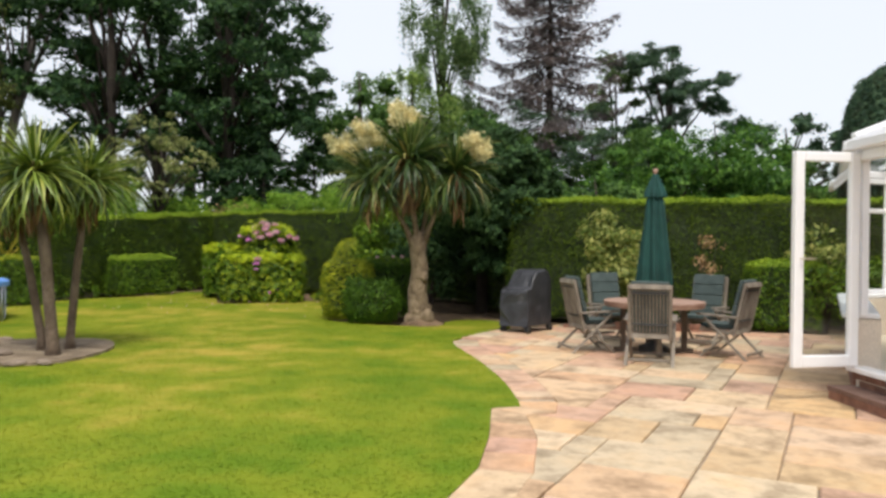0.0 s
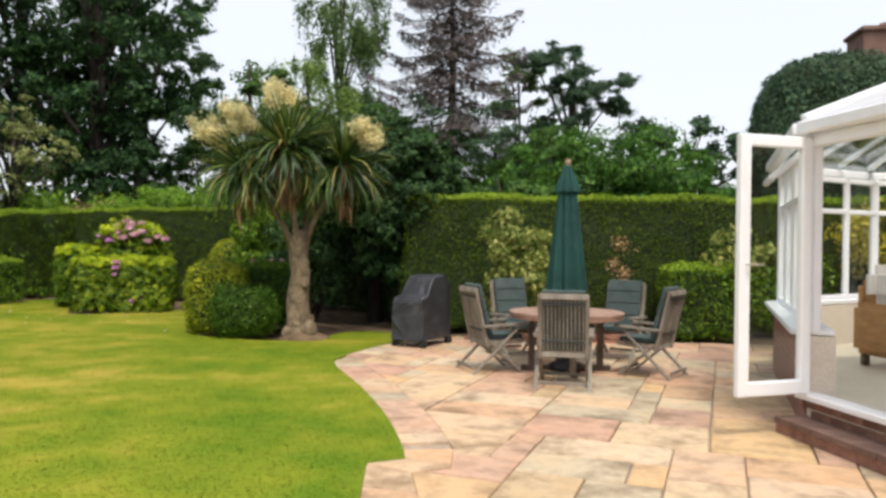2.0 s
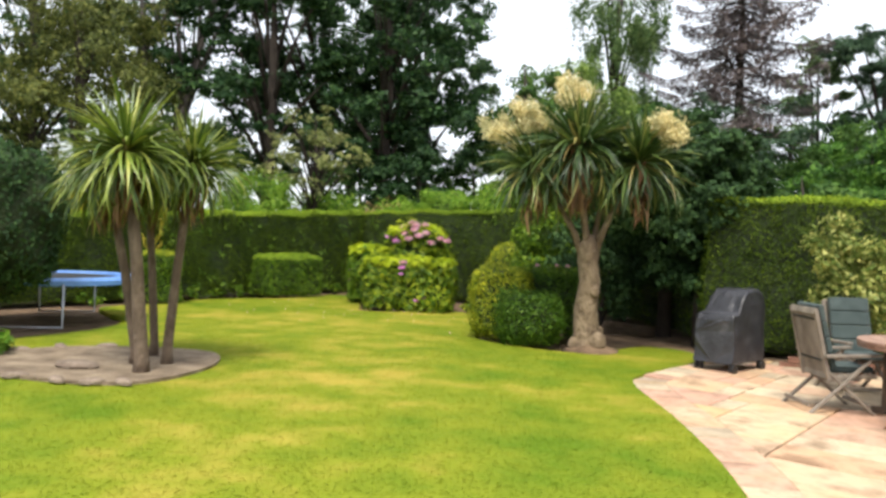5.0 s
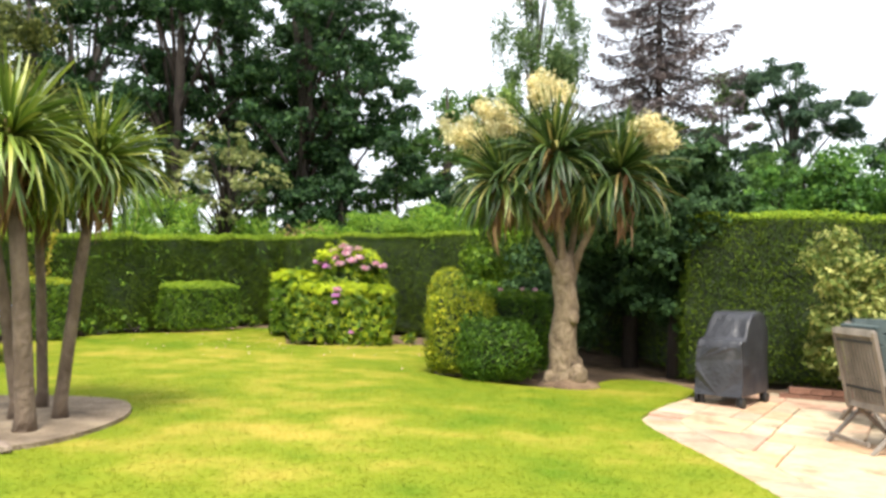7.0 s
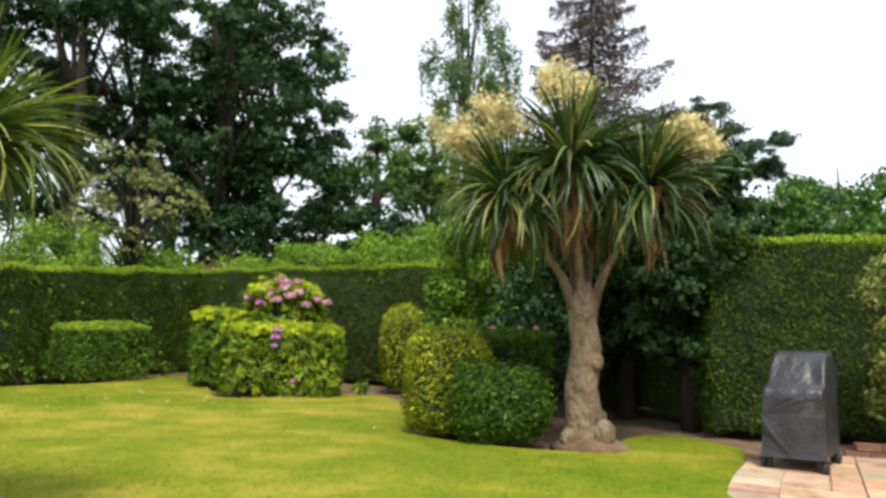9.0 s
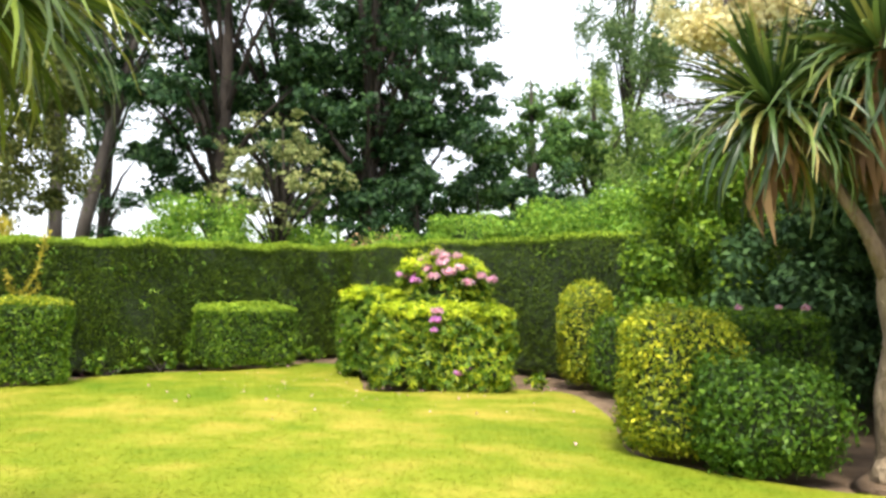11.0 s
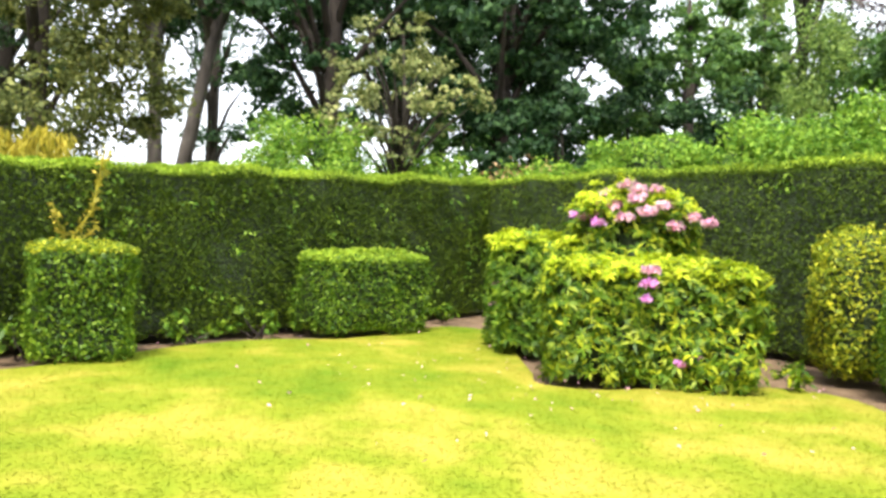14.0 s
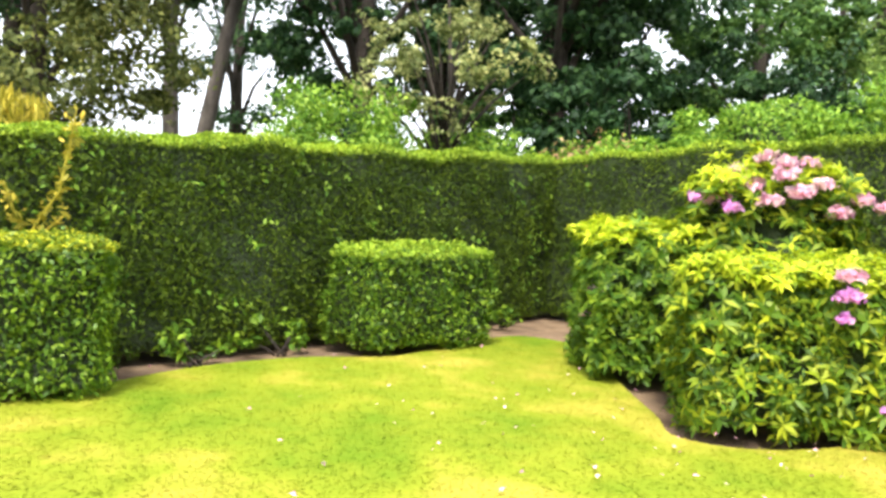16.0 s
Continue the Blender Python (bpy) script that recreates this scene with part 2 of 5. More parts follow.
def sword_mat(name, stops):
    """Strap leaves: green along their length, some yellowing."""
    m, n, l, b = base_mat(name, 0.4)
    oi = n.new("ShaderNodeObjectInfo")
    geo = n.new("ShaderNodeNewGeometry")
    add = n.new("ShaderNodeMath")
    add.operation = "ADD"
    l.new(oi.outputs["Random"], add.inputs[0])
    l.new(geo.outputs["Random Per Island"], add.inputs[1])
    fr = n.new("ShaderNodeMath")
    fr.operation = "FRACT"
    l.new(add.outputs[0], fr.inputs[0])
    r = ramp_of(n, stops)
    l.new(fr.outputs[0], r.inputs[0])
    l.new(r.outputs[0], b.inputs["Base Color"])
    tr = n.new("ShaderNodeBsdfTranslucent")
    l.new(r.outputs[0], tr.inputs[0])
    mix = n.new("ShaderNodeMixShader")
    mix.inputs[0].default_value = 0.2
    l.new(b.outputs[0], mix.inputs[1])
    l.new(tr.outputs[0], mix.inputs[2])
    l.new(mix.outputs[0], n["Material Output"].inputs[0])
    return m


M_SWORD = sword_mat("sword_leaves", ((0.0, (0.02, 0.045, 0.012)), (0.55, (0.05, 0.10, 0.022)), (0.82, (0.14, 0.21, 0.045)), (0.95, (0.33, 0.34, 0.09)), (1.0, (0.38, 0.26, 0.1))))
# lit copy of the sword leaf colours: sunshine painted on the palm clump
M_SWORD_SUN = sword_mat("sunlit_sword_leaves", ((0.0, (0.035, 0.07, 0.012)), (0.5, (0.10, 0.165, 0.022)), (0.8, (0.25, 0.33, 0.045)), (1.0, (0.45, 0.46, 0.1))))
M_BARK = noise_mat("pale_corky_bark", ((0.3, (0.09, 0.062, 0.038)), (0.52, (0.2, 0.145, 0.09)), (0.75, (0.29, 0.22, 0.145))), 8, 0.95, 22, 1.0, 0.05, stretch=(1, 1, 0.6))
M_STEM = noise_mat("brown_palm_bark", ((0.3, (0.08, 0.055, 0.036)), (0.7, (0.19, 0.14, 0.1))), 6, 0.95, 28, 1.0, 0.03, stretch=(1, 1, 0.6))
M_DBARK = noise_mat("dark_bark", ((0.3, (0.02, 0.015, 0.012)), (0.7, (0.06, 0.045, 0.034))), 5, 0.95, 30, 1.0, 0.04, stretch=(1, 1, 0.3))
M_GREYBARK = noise_mat("grey_brown_bark", ((0.3, (0.06, 0.05, 0.045)), (0.7, (0.16, 0.135, 0.12))), 5, 0.95, 30, 1.0, 0.04, stretch=(1, 1, 0.3))
M_TEAK = noise_mat("weathered_teak", ((0.3, (0.14, 0.115, 0.09)), (0.6, (0.24, 0.205, 0.165)), (0.75, (0.31, 0.275, 0.23))), 7, 0.8, 70, 0.4, 0.004, stretch=(1, 1, 0.35))
M_TABLE = noise_mat("brown_teak", ((0.3, (0.24, 0.13, 0.09)), (0.7, (0.42, 0.27, 0.2))), 5, 0.55, 60, 0.3, 0.004, stretch=(0.25, 1, 1))
M_TEAKDARK = noise_mat("dark_teak", ((0.3, (0.07, 0.05, 0.035)), (0.7, (0.16, 0.115, 0.08))), 6, 0.8)
M_CUSHION = noise_mat("green_grey_canvas", ((0.3, (0.036, 0.055, 0.054)), (0.7, (0.075, 0.1, 0.096))), 5, 0.95, 180, 0.3, 0.003)
M_PARASOL = noise_mat("dark_green_canvas", ((0.3, (0.004, 0.035, 0.03)), (0.7, (0.01, 0.065, 0.055))), 4, 0.9, 140, 0.3, 0.003)
M_COVER = noise_mat("grey_vinyl_cover", ((0.3, (0.018, 0.018, 0.022)), (0.6, (0.036, 0.037, 0.043)), (0.75, (0.085, 0.085, 0.095))), 5, 0.38, 25, 0.5, 0.02)
M_BLACK = noise_mat("black_metal", ((0.3, (0.012, 0.012, 0.013)), (0.7, (0.03, 0.03, 0.03))), 8, 0.5)
M_WHITE = noise_mat("white_upvc", ((0.3, (0.8, 0.8, 0.82)), (0.7, (0.86, 0.86, 0.88))), 2, 0.3, 8, 0.0, 0.002, grit=0.01)
M_ROOF = noise_mat("opal_roof_sheet", ((0.3, (0.78, 0.79, 0.82)), (0.7, (0.86, 0.87, 0.9))), 1.5, 0.35, 8, 0.0, 0.002, grit=0.01)
rn, rl = M_ROOF.node_tree.nodes, M_ROOF.node_tree.links
r_tr, r_mix = rn.new("ShaderNodeBsdfTranslucent"), rn.new("ShaderNodeMixShader")
r_tr.inputs[0].default_value, r_mix.inputs[0].default_value = (0.9, 0.9, 0.92, 1), 0.55
rl.new(rn["Principled BSDF"].outputs[0], r_mix.inputs[1])
rl.new(r_tr.outputs[0], r_mix.inputs[2])
rl.new(r_mix.outputs[0], rn["Material Output"].inputs[0])
M_BRICK = noise_mat("red_brown_brick", ((0.3, (0.16, 0.075, 0.05)), (0.7, (0.33, 0.17, 0.115))), 9, 0.9, 60, 0.6, 0.006, vary=0.25)
M_JOINT = noise_mat("grey_mortar", ((0.3, (0.2, 0.18, 0.16)), (0.7, (0.34, 0.31, 0.28))), 9, 0.95)
M_STONE = noise_mat("garden_stone", ((0.3, (0.15, 0.11, 0.08)), (0.7, (0.28, 0.22, 0.17))), 6, 0.9, 30, 0.7, 0.02, vary=0.2)
M_FLOOR = noise_mat("cream_floor_tile", ((0.3, (0.62, 0.56, 0.43)), (0.7, (0.7, 0.64, 0.52))), 2, 0.4)
M_PLASTER = noise_mat("cream_plaster", ((0.3, (0.6, 0.52, 0.42)), (0.7, (0.68, 0.6, 0.5))), 2, 0.9)
M_WICKER = noise_mat("honey_wicker", ((0.3, (0.32, 0.16, 0.055)), (0.7, (0.52, 0.29, 0.11))), 6, 0.7, 60, 0.9, 0.01, stretch=(1, 1, 3))
M_LINEN = noise_mat("off_white_linen", ((0.3, (0.66, 0.62, 0.57)), (0.7, (0.78, 0.75, 0.7))), 4, 0.95, 120, 0.3, 0.003)
M_BLUE = noise_mat("blue_pad_vinyl", ((0.3, (0.1, 0.24, 0.6)), (0.7, (0.2, 0.38, 0.75))), 2, 0.45)
M_STEEL = noise_mat("galvanised_steel", ((0.3, (0.4, 0.42, 0.44)), (0.7, (0.55, 0.57, 0.6))), 8, 0.4, metal=0.8)
M_BRASS = noise_mat("pale_brass", ((0.3, (0.7, 0.62, 0.45)), (0.7, (0.82, 0.75, 0.6))), 8, 0.3, metal=0.9)
M_TILE = noise_mat("brown_roof_tiles", ((0.3, (0.11, 0.06, 0.045)), (0.7, (0.22, 0.13, 0.1))), 4, 0.9)


# ---------------------------------------------------------------- builders
RNG = np.random.default_rng(7)


def thing(name, at=(0, 0, 0), rz=0.0, label="", category="", group="", kind=""):
    ob = new(name)
    ob.matrix_world = pose(*at, 0, 0, rz)
    return tagged(ob, label, category, group, kind)


def part(name, data, material, parent, label="", kind=""):
    """One mesh, from a bmesh or a ready mesh, under a thing or a part."""
    if isinstance(data, bmesh.types.BMesh):
        me = bpy.data.meshes.new(name)
        data.to_mesh(me)
        data.free()
    else:
        me = data
    if material and not me.materials:
        me.materials.append(material)
    ob = new(name, me)
    ob.parent = parent
    return tagged(ob, label, kind=kind)


def setting(name, data, material, label="", category=""):
    ob = part(name, data, material, None)
    return tagged(ob, label, category, kind="structure")


def quick_mesh(name, verts, quads):
    """A mesh from numpy arrays of vertices and quads."""
    me = bpy.data.meshes.new(name)
    verts, quads = np.asarray(verts, np.float32), np.asarray(quads, np.int32)
    me.vertices.add(len(verts))
    me.vertices.foreach_set("co", verts.ravel())
    me.loops.add(quads.size)
    me.loops.foreach_set("vertex_index", quads.ravel())
    me.polygons.add(len(quads))
    me.polygons.foreach_set("loop_start", np.arange(0, quads.size, quads.shape[1], dtype=np.int32))
    me.polygons.foreach_set("loop_total", np.full(len(quads), quads.shape[1], np.int32))
    me.update(calc_edges=True)
    return me


def unit(v):
    return v / np.maximum(np.linalg.norm(v, axis=1, keepdims=True), 1e-6)


def leaf_mesh(name, pts, nrm, size, aspect=0.5, tilt=0.7, up=0.0, along=None):
    """One leaf at each point: a pointed blade, folded a little, facing roughly along the normal."""
    n = len(pts)
    face = unit(nrm + RNG.normal(0, tilt, (n, 3)))
    if along is None:
        along = RNG.normal(0, 1, (n, 3)) + np.array((0, 0, up))
    along = unit(along - face * np.sum(along * face, axis=1, keepdims=True))
    side = np.cross(face, along)
    s = (size * RNG.uniform(0.6, 1.35, n))[:, None]
    a = pts - along * s * 0.5
    c = pts + along * s * 0.5 - face * s * 0.12
    b = pts + side * s * aspect * 0.5 + face * s * 0.1
    d = pts - side * s * aspect * 0.5 + face * s * 0.1
    v = np.stack((a, b, c, d), 1).reshape(-1, 3)
    return quick_mesh(name, v, np.arange(4 * n).reshape(-1, 4))


def rosettes(name, pts, nrm, size, aspect=0.3, per=9):
    """Whorls of long leaves that spread round each shoot tip."""
    n = len(pts)
    ax = unit(nrm * 0.8 + np.array((0, 0, 0.55)) + RNG.normal(0, 0.3, (n, 3)))
    u = unit(np.cross(ax, RNG.normal(0, 1, (n, 3))))
    w = np.cross(ax, u)
    a = np.arange(per) * (math.tau / per) + RNG.uniform(0, math.tau, (n, 1)) + RNG.normal(0, 0.25, (n, per))
    rise = RNG.uniform(-0.25, 0.9, (n, per))[..., None]
    out = u[:, None] * np.cos(a)[..., None] + w[:, None] * np.sin(a)[..., None]
    along = unit((out + ax[:, None] * rise).reshape(-1, 3))
    face = unit((ax[:, None] - out * rise * 0.8).reshape(-1, 3))
    s = size * RNG.uniform(0.75, 1.2, (n, 1)).repeat(per, 1).ravel()
    p = np.repeat(pts, per, axis=0) + along * (s * 0.5)[:, None]
    return leaf_mesh(name, p, face, s, aspect, 0.12, along=along)


def wobble(p, amp, freq, seed=0.0):
    """Smooth uneven offset, the same for equal places."""
    x, y, z = p[:, 0] * freq, p[:, 1] * freq, p[:, 2] * freq
    return amp * (np.sin(x * 1.3 + y * 0.7 + seed) * np.sin(z * 1.7 - x * 0.4 + seed * 2) + 0.6 * np.sin(y * 2.3 + z * 1.1 + x * 1.9 + seed * 3)
                  + 0.4 * np.sin(x * 4.1 - y * 3.7 + z * 3.3 + seed))


def block_points(n, half, power, bottom=False):
    """Points and normals spread over a rounded block."""
    a, b, c = half
    area = np.array((b * c, b * c, a * c, a * c, a * b, a * b if bottom or power < 4 else 0.0))
    f = RNG.choice(6, n, p=area / area.sum())
    d = RNG.uniform(-1, 1, (n, 3))
    d[np.arange(n), f // 2] = np.where(f % 2 == 0, 1.0, -1.0)
    return block_shape(d, half, power)


def block_shape(d, half, power):
    """Domes for a low power; for a high one a box with softly rounded edges."""
    h = np.array(half)
    if power < 4:
        p = d / np.sum(np.abs(d) ** power, axis=1, keepdims=True) ** (1 / power)
        return p * h, unit(np.sign(p) * np.abs(p) ** (power - 1) / h)
    r = min(0.9 / power, h.min() * 0.8)
    q = np.clip(d * h, -(h - r), h - r)
    out = unit(d * h - q)
    return q + out * r, out


def block_core(name, half, power, shrink, amp, freq, seed):
    """The inside of a clipped plant: a solid body coloured dark for the shade between the leaves."""
    m = 14
    g = np.linspace(-1, 1, m)
    uu, vv = np.meshgrid(g, g, indexing="ij")
    verts, quads = [], []
    for axis in range(3):
        for s in (-1, 1):
            d = np.zeros((m * m, 3))
            d[:, axis], d[:, (axis + 1) % 3], d[:, (axis + 2) % 3] = s, uu.ravel(), vv.ravel()
            p, nr = block_shape(d, half, power)
            p = p + nr * wobble(p, amp, freq, seed)[:, None] - nr * shrink
            k = len(verts) * m * m
            verts.append(p)
            i = (np.arange(m - 1)[:, None] * m + np.arange(m - 1)[None, :]).ravel() + k
            q = np.stack((i, i + m, i + m + 1, i + 1), 1)
            quads.append(q if s > 0 else q[:, ::-1])
    me = quick_mesh(name, np.concatenate(verts), np.concatenate(quads))
    bm = bmesh.new()
    bm.from_mesh(me)
    bmesh.ops.remove_doubles(bm, verts=bm.verts[:], dist=0.002)
    bm.to_mesh(me)
    bm.free()
    return me


def clipped_bush(name, at, half, rz, material, label, category, count, size, power=5.0, amp=0.03, freq=4.0, shrink=0.07,
                 tops=None, aspect=0.5, group="", tilt=0.6, depth=0.05, kind="", slope=0.0, whorls=False):
    """A clipped plant: a dark core, a skin of single leaves, and top growth coloured as sunlit where tops names a
    material.
    """
    ob = thing(name, (at[0], at[1], 0), rz, label, category, group, kind)
    seed = at[0] * 1.7 + at[1]
    lift = np.array((0, 0, half[2] + at[2]))
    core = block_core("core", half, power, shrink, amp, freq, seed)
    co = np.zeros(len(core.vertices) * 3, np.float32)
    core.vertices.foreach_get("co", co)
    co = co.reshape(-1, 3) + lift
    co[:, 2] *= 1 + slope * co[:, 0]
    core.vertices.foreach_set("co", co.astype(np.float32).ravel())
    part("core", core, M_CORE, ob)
    p, nr = block_points(count, half, power)
    p = p + nr * (wobble(p, amp, freq, seed) + RNG.normal(-0.02, depth * 0.6, len(p)))[:, None] + lift
    p[:, 2] = np.maximum(p[:, 2], 0.02) * (1 + slope * p[:, 0])
    part("leaves", rosettes("leaves", p, nr, size, aspect) if whorls else leaf_mesh("leaves", p, nr, size, aspect, tilt, 0.3), material, ob, kind="stuff")
    # light from above is put into the colour of these upper leaves
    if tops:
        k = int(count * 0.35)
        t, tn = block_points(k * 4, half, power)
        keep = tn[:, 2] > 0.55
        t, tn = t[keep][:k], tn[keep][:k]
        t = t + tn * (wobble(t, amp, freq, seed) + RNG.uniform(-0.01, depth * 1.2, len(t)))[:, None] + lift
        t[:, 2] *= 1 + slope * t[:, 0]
        part("new_growth", rosettes("new_growth", t, tn, size * 0.9, aspect) if whorls else leaf_mesh("new_growth", t, tn, size * 0.9, aspect, 0.8, 0.9), tops, ob, "top growth in a brighter, sunlit colour", "stuff")
    return ob


def tube(bm, pts, radii, sides=8):
    """A tapered round limb along points."""
    rings = []
    pts = [Vector(p) for p in pts]
    for i, (p, r) in enumerate(zip(pts, radii)):
        d = (pts[min(i + 1, len(pts) - 1)] - pts[max(i - 1, 0)]).normalized()
        u = d.orthogonal().normalized()
        if abs(d.z) > 0.3:
            u = (Vector((1, 0, 0)) - d * d.x).normalized()
        w = d.cross(u)
        rings.append([bm.verts.new(p + (u * math.cos(k * math.tau / sides) + w * math.sin(k * math.tau / sides)) * r) for k in range(sides)])
    for a, b in zip(rings, rings[1:]):
        for k in range(sides):
            f = bm.faces.new((a[k], a[(k + 1) % sides], b[(k + 1) % sides], b[k]))
            f.smooth = True
    bm.faces.new(rings[0][::-1])
    bm.faces.new(rings[-1])
    return bm


def beam(bm, p, q, w, t, up=(0, 0, 1)):
    """A squared timber from p to q, w wide and t thick, with eased edges."""
    p, q = Vector(p), Vector(q)
    d = (q - p)
    ln = d.length
    d.normalize()
    s = d.cross(Vector(up))
    s = s.normalized() if s.length > 1e-4 else Vector((1, 0, 0))
    n = s.cross(d)
    m = Matrix((s, d, n)).transposed().to_4x4()
    m.translation = (p + q) / 2
    g = bmesh.ops.create_cube(bm, size=1, matrix=m @ Matrix.Diagonal((w, ln, t, 1)))
    es = list({e for v in g["verts"] for e in v.link_edges})
    bmesh.ops.bevel(bm, geom=es, offset=min(w, t) * 0.14, segments=1, affect="EDGES")
    return bm


def box_bm(lo, hi, bevel=0.0):
    bm = bmesh.new()
    lo, hi = Vector(lo), Vector(hi)
    bmesh.ops.create_cube(bm, size=1, matrix=Matrix.Translation((lo + hi) / 2) @ Matrix.Diagonal((*(hi - lo), 1)))
    if bevel:
        bmesh.ops.bevel(bm, geom=bm.edges[:], offset=bevel, segments=2, affect="EDGES")
    return bm


def prism(outline, z0, z1):
    """An upright solid over a plan outline."""
    bm = bmesh.new()
    lo = [bm.verts.new((x, y, z0)) for x, y in outline]
    hi = [bm.verts.new((x, y, z1)) for x, y in outline]
    bm.faces.new(lo[::-1])
    bm.faces.new(hi)
    for k in range(len(lo)):
        j = (k + 1) % len(lo)
        bm.faces.new((lo[k], lo[j], hi[j], hi[k]))
    bmesh.ops.recalc_face_normals(bm, faces=bm.faces[:])
    return bm


def smooth_line(pts, per=8, closed=False):
    """A Catmull-Rom line through plan points."""
    out, n = [], len(pts)
    for i in range(n if closed else n - 1):
        p0, p1, p2, p3 = (np.array(pts[j % n] if closed else pts[min(max(j, 0), n - 1)], float) for j in (i - 1, i, i + 1, i + 2))
        for k in range(per):
            t = k / per
            out.append(tuple(0.5 * (2 * p1 + (p2 - p0) * t + (2 * p0 - 5 * p1 + 4 * p2 - p3) * t * t + (3 * p1 - p0 - 3 * p2 + p3) * t ** 3)))
    if not closed:
        out.append(tuple(pts[-1]))
    return out


# ---------------------------------------------------------------- ground, lawn, patio
g = bmesh.new()
bmesh.ops.create_grid(g, x_segments=40, y_segments=40, size=400)
for v in g.verts:
    v.co.z = -0.09
setting("ground", g, M_GROUND, "rough dark grassy ground running to the horizon", "ground")

PATIO_EDGE = [(-1.42, 13.45), (-1.72, 12.3), (-1.74, 11.5), (-1.03, 10.07), (-0.48, 8.84), (-0.15, 7.9), (-0.09, 7.66), (-0.32, 7.52),
              (-0.14, 6.6), (-0.04, 5.8), (-0.08, 5.2), (-0.3, 4.2), (-0.7, 2.5), (-0.9, 0.0), (-1.0, -5.0)]
LAWN_BACK = [(-1.38, 14.0), (-1.75, 14.55), (-2.3, 14.6), (-2.55, 14.1), (-2.5, 13.5), (-2.85, 13.28), (-3.5, 13.22), (-4.25, 13.42), (-4.72, 13.75), (-4.95, 14.4), (-5.35, 15.7), (-6.2, 17.3), (-7.1, 17.2),
             (-7.9, 16.2), (-8.45, 16.05), (-8.75, 16.5), (-9.3, 17.3), (-9.9, 18.3), (-10.6, 19.0), (-11.2, 19.0), (-11.4, 18.2), (-11.35, 17.0),
             (-11.9, 16.3), (-12.15, 15.3), (-12.0, 14.0), (-11.9, 12.6), (-10.0, 11.6), (-9.3, 10.5), (-9.2, 9.0), (-8.6, 7.0), (-9.0, 2.0), (-9.0, -5.0)]
lawn_outline = smooth_line(LAWN_BACK, 5)
patio_line = smooth_line(PATIO_EDGE[:6], 4)[:-1] + PATIO_EDGE[5:]
lawn_poly = lawn_outline + patio_line[::-1][:-1]

bed = bmesh.new()
bmesh.ops.create_grid(bed, x_segments=90, y_segments=100, size=1, matrix=Matrix.Translation((-3.5, 9, 0)) @ Matrix.Diagonal((13, 15, 1, 1)))
for v in bed.verts:
    v.co.z = -0.05 + 0.02 * math.sin(v.co.x * 5.1 + v.co.y * 2.3) * math.sin(v.co.y * 4.3) - 0.015
setting("flower_bed_soil", bed, M_SOIL, "bare brown soil of the planted borders", "soil")

lb = prism(lawn_poly, -0.08, 0.0)
bmesh.ops.triangulate(lb, faces=lb.faces[:])
setting("lawn", lb, M_LAWN, "mown lawn with yellow worn patches", "lawn")


def inside(poly, x, y):
    """Which of the points lie inside a plan outline."""
    px, py = np.array(poly).T
    qx, qy = np.roll(px, -1), np.roll(py, -1)
    hit = np.zeros(len(x), bool)
    for a, b, c, d in zip(px, py, qx, qy):
        if b != d:
            hit ^= ((b > y) != (d > y)) & (x < (c - a) * (y - b) / (d - b) + a)
    return hit


def grass():
    n = 300000
    x, y = RNG.uniform(-12.3, 0, n), RNG.uniform(3.0, 19.2, n)
    keep = inside(lawn_poly, x, y)
    x, y = x[keep], y[keep]
    n = len(x)
    h = RNG.uniform(0.003, 0.009, n)
    ang, lean = RNG.uniform(0, math.tau, n), RNG.uniform(2.0, 4.5, n)
    w = 0.004 + 0.004 * RNG.random(n)
    o = np.stack((x, y, np.zeros(n)), 1)
    s = np.stack((np.cos(ang) * w, np.sin(ang) * w, np.zeros(n)), 1)
    tip = o + np.stack((-np.sin(ang) * h * lean, np.cos(ang) * h * lean, h), 1)
    v = np.stack((o - s, o + s, tip), 1).reshape(-1, 3)
    ob = part("grass", quick_mesh("grass", v, np.arange(3 * n).reshape(-1, 3)), M_BLADE, None)
    tagged(ob, "short green and straw-coloured blades of mown grass", "grass", kind="stuff")


grass()


# ---------------------------------------------------------------- hedges
def hedge(name, a, b, height, thick, label, count, seed_size=0.075, slope=0.0):
    """A clipped conifer hedge whose face runs from a to b; its depth lies to the left of that way."""
    d = Vector((b[0] - a[0], b[1] - a[1]))
    side = Vector((-d.y, d.x)).normalized() * thick / 2
    mid = ((a[0] + b[0]) / 2 + side.x, (a[1] + b[1]) / 2 + side.y, 0)
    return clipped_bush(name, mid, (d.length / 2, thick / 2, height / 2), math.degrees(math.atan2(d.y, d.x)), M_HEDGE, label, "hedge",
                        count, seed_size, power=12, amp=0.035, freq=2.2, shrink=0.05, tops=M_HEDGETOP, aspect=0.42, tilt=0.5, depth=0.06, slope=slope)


far_hedge = hedge("clipped_hedge", (-13.45, 9.0), (-11.85, 21.8), 1.84, 1.2, "tall clipped dark green conifer hedge behind the lawn", 190000, 0.045, 0.0295)
hedge("clipped_hedge", (-12.6, -2.0), (-13.45, 9.2), 1.8, 1.2, "tall clipped dark green conifer hedge behind the trampoline", 9000, 0.11)
hedge("clipped_hedge", (-12.4, 21.3), (-3.0, 18.2), 2.2, 1.2, "tall clipped dark green hedge behind the rhododendron", 100000, 0.047)
hedge("clipped_hedge", (-1.6, 14.95), (7.5, 15.95), 2.2, 1.2, "clipped dark green hedge with sunlit yellow-green top behind the patio", 100000, 0.045)
